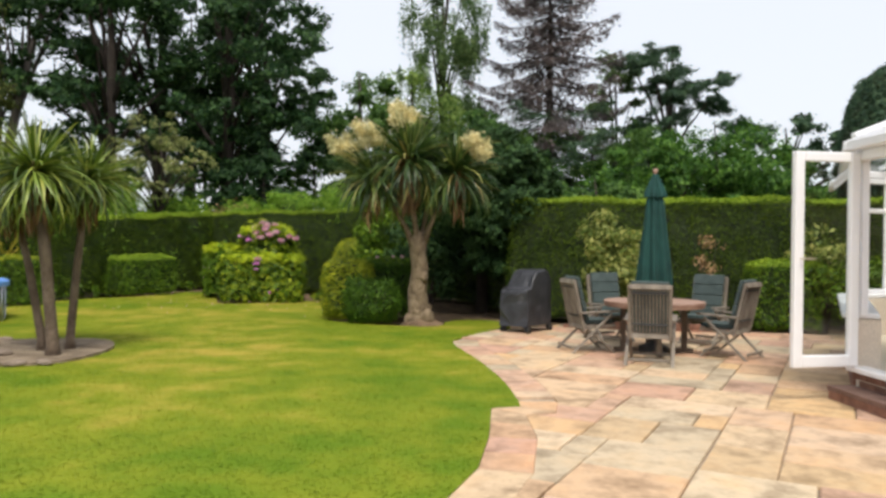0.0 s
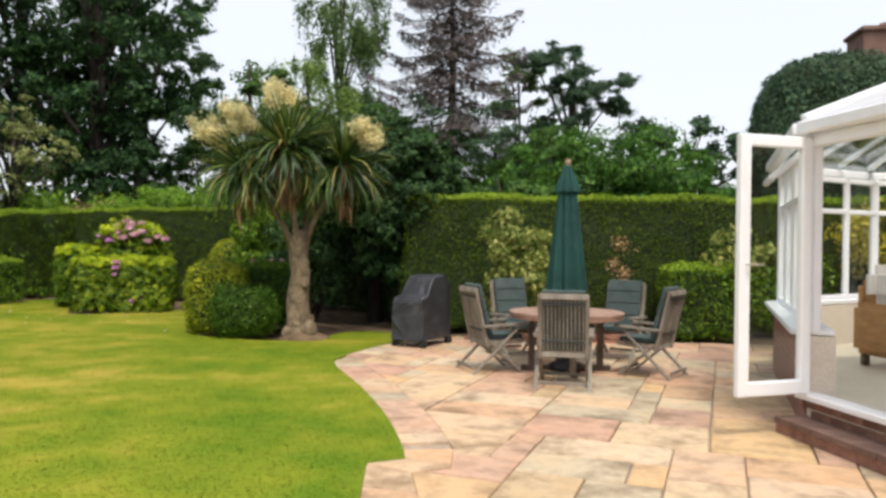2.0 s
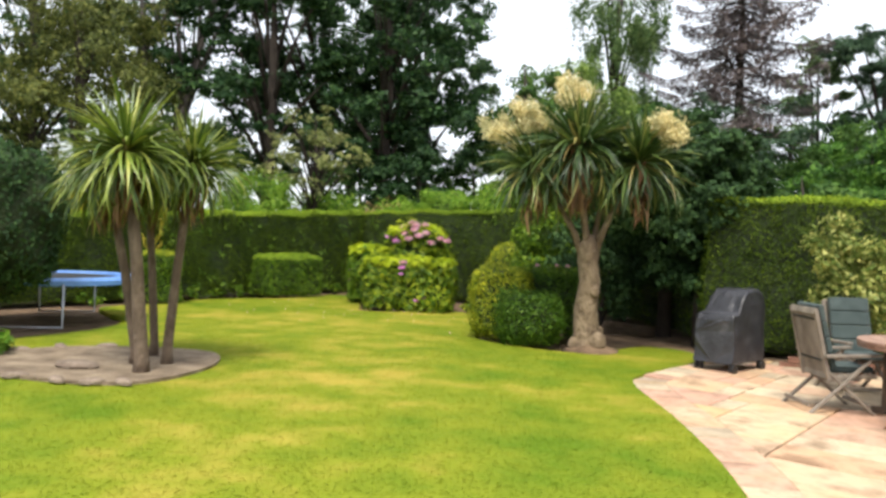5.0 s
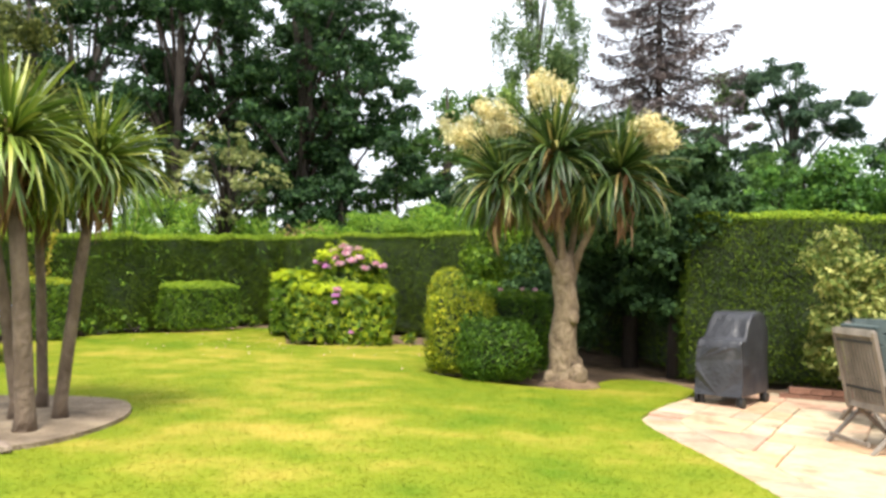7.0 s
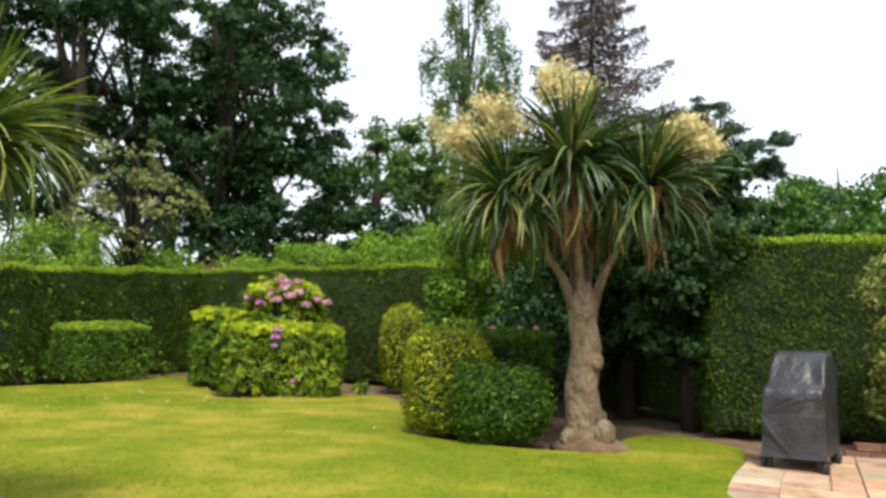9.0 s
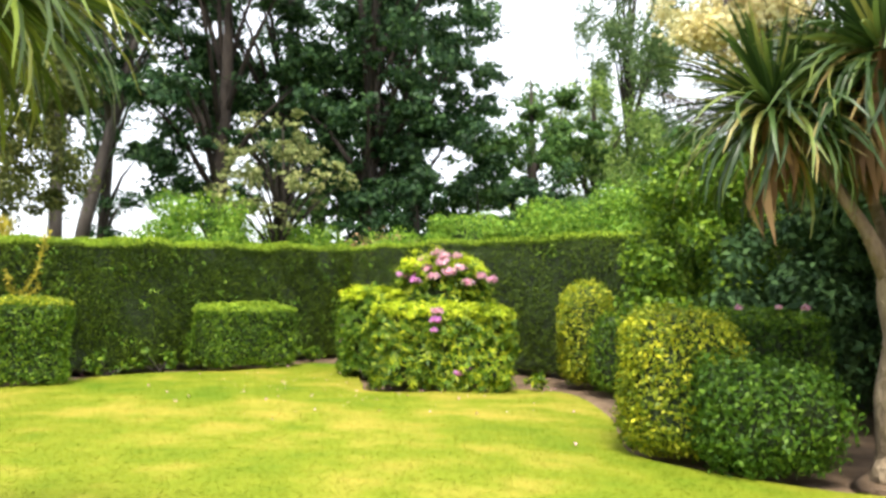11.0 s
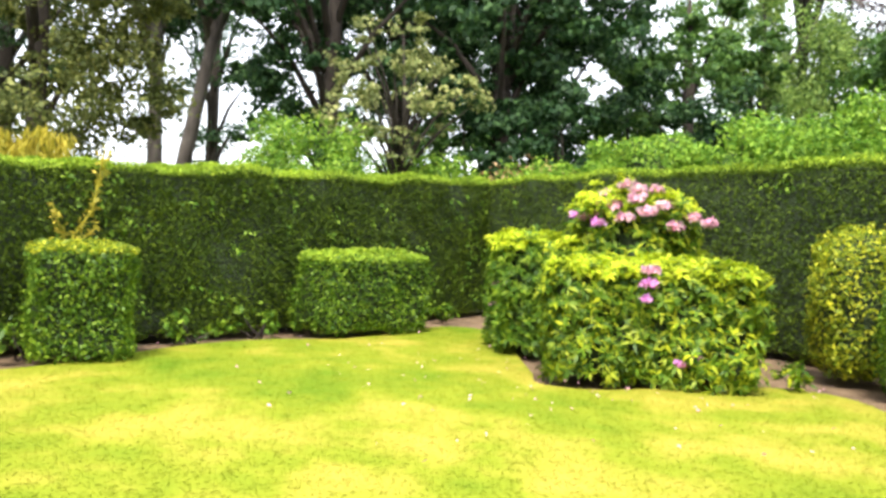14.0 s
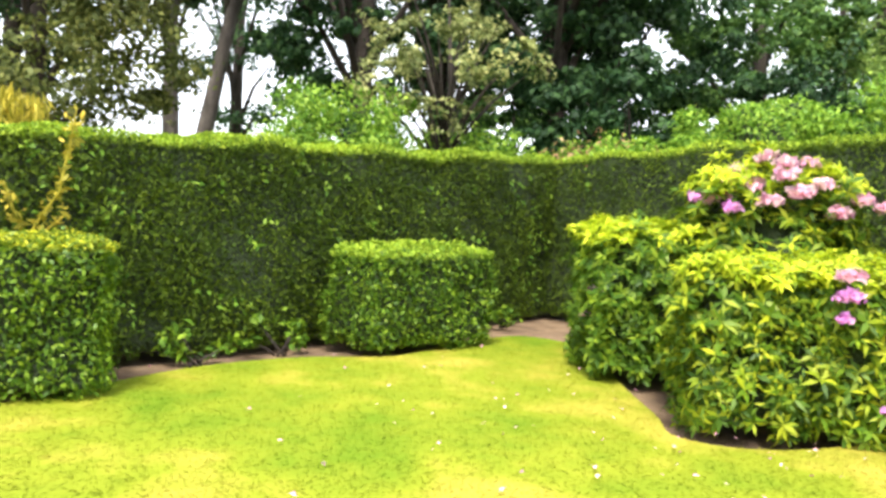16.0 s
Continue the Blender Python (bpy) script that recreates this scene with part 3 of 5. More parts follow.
hedge("clipped_hedge", (-3.4, 18.4), (-1.4, 15.2), 2.2, 1.0, "shaded dark hedge behind the evergreen tree", 9000, 0.06)


def sprigs(ob, count, length, height):
    """Lighter leaves that break out of the clipped face in small groups."""
    c = np.stack((RNG.uniform(-0.1, 0.5, count) * length, np.full(count, -0.62), RNG.uniform(0.1, 0.95, count) * height), 1)
    n = count * 7
    p = c[np.arange(n) % count] + RNG.normal(0, 0.05, (n, 3)) * np.array((1, 0.5, 1))
    part("sprig_growth", leaf_mesh("sprig_growth", p, np.tile((0, -1.0, 0.2), (n, 1)), 0.06, 0.5, 0.5), M_LIME, ob, "lighter leaves breaking out of the hedge", "stuff")


sprigs(far_hedge, 110, 12.5, 2.0)


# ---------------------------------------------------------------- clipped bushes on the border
clipped_bush("square_bush", (-12.15, 14.15, 0), (0.36, 0.42, 0.5), -28, M_BOX, "clipped square green bush, its sunlit top coloured golden", "bush", 9500, 0.042, 7, tops=M_GOLD)
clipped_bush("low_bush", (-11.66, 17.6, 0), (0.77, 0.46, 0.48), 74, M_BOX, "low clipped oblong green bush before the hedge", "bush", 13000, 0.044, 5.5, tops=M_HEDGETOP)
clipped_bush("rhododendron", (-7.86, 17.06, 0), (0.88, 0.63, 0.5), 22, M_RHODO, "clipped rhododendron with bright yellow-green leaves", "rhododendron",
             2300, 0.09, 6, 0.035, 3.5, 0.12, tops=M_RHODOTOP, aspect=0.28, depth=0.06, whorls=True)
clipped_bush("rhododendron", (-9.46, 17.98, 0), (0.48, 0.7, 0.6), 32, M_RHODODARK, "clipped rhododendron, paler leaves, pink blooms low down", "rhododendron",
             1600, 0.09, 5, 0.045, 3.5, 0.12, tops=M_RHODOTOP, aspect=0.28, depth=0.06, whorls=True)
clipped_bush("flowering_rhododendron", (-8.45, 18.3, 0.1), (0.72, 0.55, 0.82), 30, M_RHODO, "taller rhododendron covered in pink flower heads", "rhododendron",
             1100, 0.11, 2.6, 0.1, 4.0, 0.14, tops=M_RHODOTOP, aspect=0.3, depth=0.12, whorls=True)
clipped_bush("rounded_golden_bush", (-6.27, 18.45, 0), (0.37, 0.42, 0.71), 20, M_GOLD, "upright rounded bush with golden-green leaves", "bush", 8500, 0.048, 3.4)
clipped_bush("rounded_golden_bush", (-4.43, 14.05, 0), (0.44, 0.52, 0.55), 10, M_GOLD, "rounded clipped bush with yellow-variegated leaves", "bush", 13000, 0.043, 3.6)
clipped_bush("low_bush", (-3.86, 13.75, 0), (0.48, 0.54, 0.37), 20, M_DEEP, "low rounded dark green bush beside the palm trunk", "bush", 13000, 0.045, 3.0, amp=0.05, depth=0.08)
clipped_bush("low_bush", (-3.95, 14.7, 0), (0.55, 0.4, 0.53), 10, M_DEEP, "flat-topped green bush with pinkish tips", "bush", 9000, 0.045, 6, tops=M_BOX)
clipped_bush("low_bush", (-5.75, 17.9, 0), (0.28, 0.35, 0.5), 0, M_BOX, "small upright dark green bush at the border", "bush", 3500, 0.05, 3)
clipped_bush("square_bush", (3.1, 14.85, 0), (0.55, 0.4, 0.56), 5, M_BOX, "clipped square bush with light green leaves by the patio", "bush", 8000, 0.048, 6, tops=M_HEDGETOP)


def ball(r, n):
    """Offsets in a clump: most near its skin, some straying out of it."""
    return unit(r.normal(0, 1, (n, 3))) * (r.uniform(0, 1, n) ** 0.4 * np.where(r.random(n) < 0.16, r.uniform(1.0, 1.5, n), 1.0))[:, None]


def loose_shrub(name, at, rad, z0, z1, material, label, count, size, aspect=0.5, clumps=26, stem=M_DBARK, category="shrub", spread=0.22, flat=1.0):
    """An unclipped shrub: stems from the base, and clumps of leaves with gaps between them."""
    ob = thing(name, (at[0], at[1], -0.04), 0, label, category)
    r = np.random.default_rng(int(abs(at[0] * 131 + at[1] * 17)) + 3)
    u = unit(r.normal(0, 1, (clumps, 3))) * (r.uniform(0.35, 1.0, clumps)[:, None] ** 0.5)
    c = np.stack((u[:, 0] * rad, u[:, 1] * rad, (z0 + z1) / 2 + u[:, 2] * (z1 - z0) / 2), 1)
    bm = bmesh.new()
    for k in range(min(7, clumps)):
        tube(bm, [(0.05 * math.cos(k), 0.05 * math.sin(k), 0), tuple(c[k] * np.array((0.45, 0.45, 0.5))), tuple(c[k])], [min(0.035, rad * 0.04), min(0.022, rad * 0.025), min(0.008, rad * 0.01)], 6)
    part("woody_base", bm, stem, ob, kind="stuff")
    w = r.integers(0, clumps, count)
    off = ball(r, count) * 1.75 * spread * rad * r.uniform(0.7, 1.25, clumps)[w][:, None] * np.array((1, 1, 0.8 * flat))
    p = c[w] + off
    p[:, 2] = np.maximum(p[:, 2], 0.05)
    part("leaves", leaf_mesh("leaves", p, unit(off + np.array((0, 0, 0.15))), size, aspect, 0.55), material, ob, kind="stuff")
    return ob


loose_shrub("variegated_shrub", (0.3, 14.3), 0.54, 0.25, 2.0, M_VARI, "loose shrub with cream-edged variegated leaves before the hedge", 8000, 0.08, 0.4, 42)
loose_shrub("variegated_shrub", (3.75, 14.9), 0.5, 0.9, 1.85, M_VARI, "sparse pale-leaved shrub beside the conservatory", 600, 0.11, 0.45, 12)
loose_shrub("green_shrub", (4.3, 14.6), 0.8, 0.2, 1.5, M_BOX, "leafy green shrub seen through the glass door", 2500, 0.09, 0.45, 20)
loose_shrub("withered_shrub", (1.85, 14.6), 0.22, 0.7, 1.7, M_RUST, "thin withered brown shrub before the hedge", 230, 0.07, 0.4, 12, spread=0.35)
loose_shrub("green_shrub", (-4.55, 17.2), 0.85, 0.4, 3.05, M_BOX, "tall loose shrub of dark and fresh green leaves", 18000, 0.075, 0.5, 60)
loose_shrub("low_plant", (-6.6, 17.5), 0.22, 0.03, 0.25, M_RHODO, "small yellow-green plant at the edge of the border", 150, 0.09, 0.35, 6)
loose_shrub("low_plant", (-8.2, 8.2), 0.35, 0.05, 0.55, M_LIME, "small leafy plant at the edge of the round bed", 300, 0.11, 0.5, 8)
for k in range(9):
    y = 13.0 + k * 0.85
    loose_shrub("low_plant", (-12.65 + 0.12 * (y - 13) , y), 0.3, 0.03, 0.3 + 0.08 * (k % 3), M_BOX, "ragged low green plant at the foot of the hedge", 170, 0.09, 0.45, 6)


# ---------------------------------------------------------------- flower heads
def flower_head(at, size, material, label):
    n = 60
    d = unit(RNG.normal(0, 1, (n, 3)))
    d[:, 2] = np.abs(d[:, 2]) * 0.8
    me = leaf_mesh("flower_head", d * size * RNG.uniform(0.2, 0.55, (n, 1)), d, size * 0.4, 0.75, 0.8)
    ob = part("flower_head", me, material, None)
    ob.matrix_world = pose(*at)
    return tagged(ob, label, "flower", "rhododendron blooms")


HEADS = [(-8.6, 18.1, 1.52, 0.2, 0), (-8.2, 18.05, 1.48, 0.19, 0), (-8.0, 18.2, 1.55, 0.2, 0), (-7.75, 18.3, 1.4, 0.18, 0), (-8.5, 18.35, 1.75, 0.18, 0), (-8.15, 18.3, 1.78, 0.2, 0),
         (-8.75, 18.15, 1.5, 0.2, 1), (-8.45, 17.95, 1.42, 0.16, 1), (-8.35, 18.1, 1.6, 0.2, 0), (-8.1, 18.15, 1.68, 0.2, 0), (-8.3, 18.4, 1.85, 0.18, 0),
         (-7.85, 18.25, 1.62, 0.17, 0), (-7.6, 18.45, 1.5, 0.18, 0), (-7.45, 18.5, 1.45, 0.17, 0), (-8.55, 18.3, 1.65, 0.15, 0), (-8.0, 18.45, 1.8, 0.15, 0),
         (-7.62, 16.33, 1.0, 0.15, 0), (-7.62, 16.3, 0.88, 0.15, 1), (-7.64, 16.3, 0.76, 0.1, 1), (-9.55, 17.8, 0.72, 0.12, 1), (-9.4, 17.7, 0.74, 0.12, 0),
         (-9.6, 17.85, 0.5, 0.09, 1), (-7.4, 16.55, 0.22, 0.12, 1), (-7.3, 16.65, 0.27, 0.1, 1), (-4.0, 14.4, 1.13, 0.07, 0), (-3.5, 14.4, 1.14, 0.07, 0), (-3.7, 14.45, 1.14, 0.06, 0)]
for x, y, z, s, k in HEADS:
    if y > 17.9 and z > 1.3:
        x, y = x - 0.15, y - 0.33
    elif y > 17.6:
        x, y = x - 0.1, y - 0.4
    flower_head((x, y, z), s, M_MAUVE if k else M_PINK, "round mauve rhododendron bloom" if k else "round pink rhododendron bloom")


def petals():
    n = 150
    x, y = RNG.normal(-8.0, 1.6, n), RNG.normal(16.2, 1.2, n)
    z = np.full(n, 0.03)
    me = leaf_mesh("fallen_petals", np.stack((x, y, z), 1), np.tile((0, 0, 1.0), (n, 1)), 0.03, 0.7, 0.3)
    tagged(part("fallen_petals", me, M_PINK, None), "pale pink petals fallen on the lawn", "petals", kind="stuff")


petals()


# ---------------------------------------------------------------- palms (cordylines)
def sword_mesh(length, droop, width):
    """A strap leaf that leaves its stem along +x and bends down."""
    n = 6
    v, q, x, z, ang = [], [], 0.0, 0.0, 0.0
    for k in range(n + 1):
        t = k / n
        w = width * (0.55 + 1.5 * t - 2.05 * t * t) + 0.002
        v += [(x, -w, z + w * 0.35), (x, 0, z), (x, w, z + w * 0.35)]
        ang = -droop * t ** 1.6
        x, z = x + length / n * math.cos(ang), z + length / n * math.sin(ang)
    for k in range(n):
        i = 3 * k
        q += [(i, i + 3, i + 4, i + 1), (i + 1, i + 4, i + 5, i + 2)]
    return np.array(v), np.array(q)


SWORDS = [sword_mesh(0.68, 0.3, 0.014), sword_mesh(0.74, 0.9, 0.016), sword_mesh(0.78, 1.5, 0.016), sword_mesh(0.64, 0.15, 0.014)]
SWORD_MESHES, SUN_MESHES = [], []
for meshes, mat in ((SWORD_MESHES, M_SWORD), (SUN_MESHES, M_SWORD_SUN)):
    for sv, sq in SWORDS:
        sm = quick_mesh("sword_leaf", sv, sq)
        sm.materials.append(mat)
        meshes.append(sm)


def palm_head(ob, at, scale, singles, joined, seed, material=None, skirt=120):
    """One head of strap leaves: some as leaves of their own, the rest as one mass, with a skirt of dead ones below."""
    r = np.random.default_rng(seed)
    vs, qs, base = [], [], 0
    for k in range(singles + joined):
        el = math.degrees(math.asin(r.uniform(-0.72, 0.98)))
        az = r.uniform(0, 360)
        kind = 0 if el > 50 else (1 if el > 10 else 2)
        if r.random() < 0.2:
            kind = 3
        m = pose(*at, 0, 0, az) @ pose(0, 0, 0, 0, -el, 0) @ pose(0.05, 0, 0, r.uniform(-30, 30)) @ Matrix.Scale(scale * r.uniform(0.8, 1.15), 4)
        if k < singles:
            lo = new("sword_leaf", (SUN_MESHES if material else SWORD_MESHES)[kind])
            lo.parent = ob
            lo.matrix_local = m
        else:
            v, q = SWORDS[kind]
            mm = np.array(m)
            vs.append(v @ mm[:3, :3].T + mm[:3, 3])
            qs.append(q + base)
            base += len(v)
    part("leaf_mass", quick_mesh("leaf_mass", np.concatenate(vs), np.concatenate(qs)), material or M_SWORD, ob, kind="stuff")
    n = skirt
    az, z = r.uniform(0, math.tau, n), r.uniform(-0.6, -0.05, n)
    rad = 0.07 + 0.07 * r.random(n)
    p = np.stack((np.cos(az) * rad, np.sin(az) * rad, z), 1) * scale + np.array(at)
    nr = np.stack((np.cos(az), np.sin(az), np.zeros(n)), 1)
    s = leaf_mesh("dead_skirt", p, nr, 0.42 * scale, 0.1, 0.25, 8)
    part("dead_skirt", s, M_THATCH, ob, "brown skirt of dead leaves", "stuff")


def plume(ob, at, size, seed):
    """A branching spray of tiny cream flowers."""
    r = np.random.default_rng(seed)
    n = 2600
    c = r.normal(0, 1, (16, 3)) * np.array((0.2, 0.2, 0.17)) * size
    p = c[r.integers(0, 16, n)] + r.normal(0, 0.1 * size, (n, 3)) + np.array(at)
    part("flower_plume", leaf_mesh("flower_plume", p, unit(r.normal(0, 1, (n, 3))), 0.042, 0.7, 0.5), M_CREAM, ob, "cream-coloured flower plume", "stuff")


def big_palm():
    ob = thing("cabbage_palm", (-2.93, 13.6, -0.03), 0, "cabbage palm with pale trunk, sword leaves and cream plumes", "palm tree")
    bm = bmesh.new()
    tube(bm, [(0, 0, -0.05), (0, 0, 0.06), (0.0, 0, 0.25), (-0.01, 0, 0.6), (0.02, 0, 1.0), (0.0, 0, 1.25), (-0.01, 0, 1.42), (-0.01, 0, 1.53), (0, 0, 1.66)], [0.3, 0.24, 0.19, 0.165, 0.15, 0.145, 0.15, 0.125, 0.04], 14)
    for v in bm.verts:
        v.co.x += 0.018 * math.sin(v.co.z * 9 + v.co.y * 14)
        v.co.y += 0.018 * math.sin(v.co.z * 7 + v.co.x * 12)
    part("trunk", bm, M_BARK, ob)
    for k, (x, y, z, s) in enumerate(((0.2, -0.1, 0.16, 0.12), (0.12, -0.08, 0.86, 0.08), (-0.12, -0.12, 0.1, 0.1), (0.16, 0.05, 0.3, 0.07))):
        kb = bmesh.new()
        bmesh.ops.create_icosphere(kb, subdivisions=2, radius=s, matrix=Matrix.Translation((x, y, z)) @ Matrix.Diagonal((1, 1, 1.3, 1)))
        part("burr", kb, M_BARK, ob)
    heads = [((-0.78, -0.15, 2.55), 0.95), ((-0.12, -0.2, 2.85), 1.05), ((0.62, 0.1, 2.65), 1.0), ((0.1, 0.5, 2.7), 0.9), ((-0.35, 0.3, 2.75), 0.9)]
    for k, ((x, y, z), s) in enumerate(heads):
        br = bmesh.new()
        tube(br, [(x * 0.1, y * 0.2, 1.35), (x * 0.28, y * 0.35, 1.7), (x * 0.66, y * 0.7, 2.2), (x, y, z)], [0.07, 0.045, 0.036, 0.03], 9)
        part("branch", br, M_BARK, ob)
        palm_head(ob, (x, y, z), s * 1.18, 58, 310, 20 + k, skirt=220 if k == 1 else 50)
    for k, (x, y, z, s) in enumerate(((-1.22, -0.45, 3.12, 0.52), (-0.84, -0.3, 3.3, 0.58), (-0.25, -0.3, 3.64, 0.64), (1.05, -0.1, 3.1, 0.5))):
        plume(ob, (x, y, z), s, 40 + k)
    pile = bmesh.new()
    tube(pile, [(0.0, 0.0, -0.03), (0.0, 0.0, 0.03), (0, 0, 0.09)], [0.42, 0.34, 0.2], 14)
    setting("root_mound", pile, M_SOIL, "low mound of soil round the palm trunk", "soil").matrix_world = pose(-2.85, 13.6, 0)


big_palm()


def palm_cluster():
    ob = thing("cabbage_palm", (-6.45, 9.05, 0.02), 0, "clump of slender-stemmed cabbage palms in a round bed", "palm tree")
    stems = [((0.5, -0.5), (0.35, -0.62), 2.22, 0.066, 1.0), ((0.05, -0.2), (-0.2, -0.42), 2.0, 0.05, 0.85), ((-0.22, 0.28), (-0.32, 0.2), 2.05, 0.045, 0.85), ((0.3, 0.0), (0.42, 0.16), 2.16, 0.05, 0.9)]
    for k, (a, b, z, r, s) in enumerate(stems):
        bm = bmesh.new()
        tube(bm, [(*a, -0.05), (a[0], a[1], 0.15), (a[0] * 0.6 + b[0] * 0.4, a[1] * 0.6 + b[1] * 0.4, z * 0.5), (*b, z)], [r * 1.5, r * 1.1, r * 0.95, r * 0.8], 10)
        part("trunk", bm, M_STEM, ob)
        palm_head(ob, (*b, z), s, 70, 330, 60 + k, M_SWORD_SUN)


palm_cluster()

RING = smooth_line([(-5.55, 8.65), (-5.82, 9.45), (-6.4, 9.95), (-7.2, 9.75), (-8.0, 9.1), (-8.0, 8.2), (-7.2, 7.7), (-6.2, 7.8), (-5.65, 8.1)], 6, True)
rb = prism(RING, -0.03, 0.035)
setting("round_flower_bed", rb, M_DRYSOIL, "round bed of bare soil cut into the lawn", "flower bed")


def rounded_stone(name, at, size, rz, material, label, category, group=""):
    bm = bmesh.new()
    bmesh.ops.create_icosphere(bm, subdivisions=2, radius=1)
    for v in bm.verts:
        k = 1 + 0.16 * noise.noise(v.co * 1.7 + Vector(at))
        v.co = Vector((v.co.x * size[0] * k, v.co.y * size[1] * k, max(v.co.z, -0.4) * size[2] * k))
    ob = part(name, bm, material, None)
    ob.matrix_world = pose(*at, 0, 0, rz)
    return tagged(ob, label, category, group)


for k in range(0, len(RING), 3):
    x, y = RING[k]
    if y < 8.3 or x < -7.3:
        rounded_stone("edging_stone", (x, y, 0.03), (0.13, 0.06, 0.045), 40 * math.sin(k) + 20, M_STONE, "rough brown stone edging the round bed", "stone", "bed edging")
rounded_stone("stone", (-6.6, 8.3, 0.06), (0.24, 0.1, 0.06), 25, M_STONE, "long rough stone lying at the palm stems", "stone")


# ---------------------------------------------------------------- garden table, chairs, parasol
def garden_table(at):
    ob = thing("garden_table", at, 10, "round weathered brown teak garden table", "table")
    R = 0.66
    for k in range(9):
        x0, x1 = -R + k * 2 * R / 9 + 0.003, -R + (k + 1) * 2 * R / 9 - 0.003
        n = 6
        xs = [x0 + (x1 - x0) * i / n for i in range(n + 1)]
        top = [(x, math.sqrt(max(R * R - x * x, 0.002))) for x in xs]
        part("board", prism(top + [(x, -y) for x, y in top[::-1]], 0.665, 0.695), M_TABLE, ob)
    rim = bmesh.new()
    for k in range(40):
        a, b = k * math.tau / 40, (k + 1) * math.tau / 40
        beam(rim, (math.cos(a) * (R - 0.03), math.sin(a) * (R - 0.03), 0.645), (math.cos(b) * (R - 0.03), math.sin(b) * (R - 0.03), 0.645), 0.05, 0.04)
    part("apron", rim, M_TABLE, ob)
    for sx, sy in ((1, 0), (-1, 0), (0, 1), (0, -1)):
        leg = bmesh.new()
        beam(leg, (sx * 0.4, sy * 0.4, 0.05), (sx * 0.4, sy * 0.4, 0.64), 0.07, 0.07, (0, 1, 0.1))
        part("leg", leg, M_TEAKDARK, ob)
    for sx, sy in ((1, 0), (0, 1)):
        f = bmesh.new()
        z = 0.04 if sx else 0.0405
        beam(f, (-sx * 0.52, -sy * 0.52, z), (sx * 0.52, sy * 0.52, z + 0.0), 0.07, 0.06 if sx else 0.05)
        part("foot", f, M_TEAKDARK, ob)


def garden_chair():
    """Folding recliner that faces +y."""
    ob = thing("garden_chair", (0, 0, 0), 0, "reclining grey teak garden chair with green-grey cushion", "chair", "chairs round the table")
    W = 0.27
    b0, b1 = Vector((0, -0.2, 0.40)), Vector((0, -0.37, 1.08))
    for s in (-1, 1):
        bm = bmesh.new()
        beam(bm, b0 + Vector((s * W, 0, -0.05)), b1 + Vector((s * W, 0, 0.02)), 0.045, 0.04, (0, 1, 0))
        part("back_post", bm, M_TEAK, ob)
        bm = bmesh.new()
        beam(bm, (s * (W + 0.035), -0.42, 0), (s * (W + 0.035), 0.22, 0.6), 0.028, 0.045, (1, 0, 0.01))
        part("leg", bm, M_TEAK, ob)
        bm = bmesh.new()
        beam(bm, (s * (W + 0.005), 0.3, 0), (s * (W + 0.005), -0.2, 0.44), 0.028, 0.045, (1, 0, 0.01))
        part("leg", bm, M_TEAK, ob)
        bm = bmesh.new()
        beam(bm, (s * (W + 0.04), -0.27, 0.62), (s * (W + 0.04), 0.33, 0.645), 0.075, 0.03)
        part("armrest", bm, M_TEAK, ob)
        bm = bmesh.new()
        beam(bm, (s * W, -0.22, 0.39), (s * W, 0.3, 0.42), 0.03, 0.045)
        part("seat_rail", bm, M_TEAK, ob)
    for k, (p, q) in enumerate((((-W, -0.4, 0.1), (W, -0.4, 0.1)), ((-W, 0.24, 0.1), (W, 0.24, 0.1)))):
        bm = bmesh.new()
        beam(bm, p, q, 0.022, 0.04)
        part("stretcher", bm, M_TEAK, ob)
    for z in (0.0, 1.0):
        bm = bmesh.new()
        p = b0.lerp(b1, z)
        beam(bm, p - Vector((W, 0, 0)), p + Vector((W, 0, 0)), 0.03, 0.07, (0, 0.3, 1))
        part("back_rail", bm, M_TEAK, ob)
    for k in range(11):
        x = -W + 0.045 + k * (2 * W - 0.09) / 10
        bm = bmesh.new()
        beam(bm, b0 + Vector((x, 0, 0)), b1 + Vector((x, 0, 0)), 0.018, 0.014, (0, 1, 0))
        part("slat", bm, M_TEAK, ob)
    for f in (0.24, 0.88):
        p = b0.lerp(b1, f) + Vector((0, -0.012, 0))
        part("strap", beam(bmesh.new(), p - Vector((W - 0.02, 0, 0)), p + Vector((W - 0.02, 0, 0)), 0.006, 0.022, (0, 0.3, 1)), M_BLACK, ob, "dark cushion strap")
    for k in range(6):
        y = -0.16 + k * 0.085
        bm = bmesh.new()
        beam(bm, (-W, y, 0.425 + 0.005 * k), (W, y, 0.425 + 0.005 * k), 0.055, 0.014)
        part("seat_slat", bm, M_TEAK, ob)
    seat = box_bm((-W + 0.02, -0.2, 0.44), (W - 0.02, 0.32, 0.505), 0.028)
    part("seat_cushion", seat, M_CUSHION, ob, "green-grey canvas seat cushion")
    back = bmesh.new()
    for k in range(4):
        p, q = b0.lerp(b1, 0.06 + k * 0.25), b0.lerp(b1, 0.06 + (k + 1) * 0.25 - 0.012)
        o = Vector((0, 0.075, 0.035))
        beam(back, p + o, q + o, 2 * W - 0.04, 0.055, (0, 1, 0.35))
    part("back_cushion", back, M_CUSHION, ob, "green-grey canvas back cushion with stitched folds")
    return ob


TABLE = (1.03, 11.55, -0.02)
garden_table(TABLE)
first = garden_chair()
first.matrix_world = pose(1.0, 10.62, -0.02, 0, 0, -3) @ Matrix.Scale(0.88, 4)
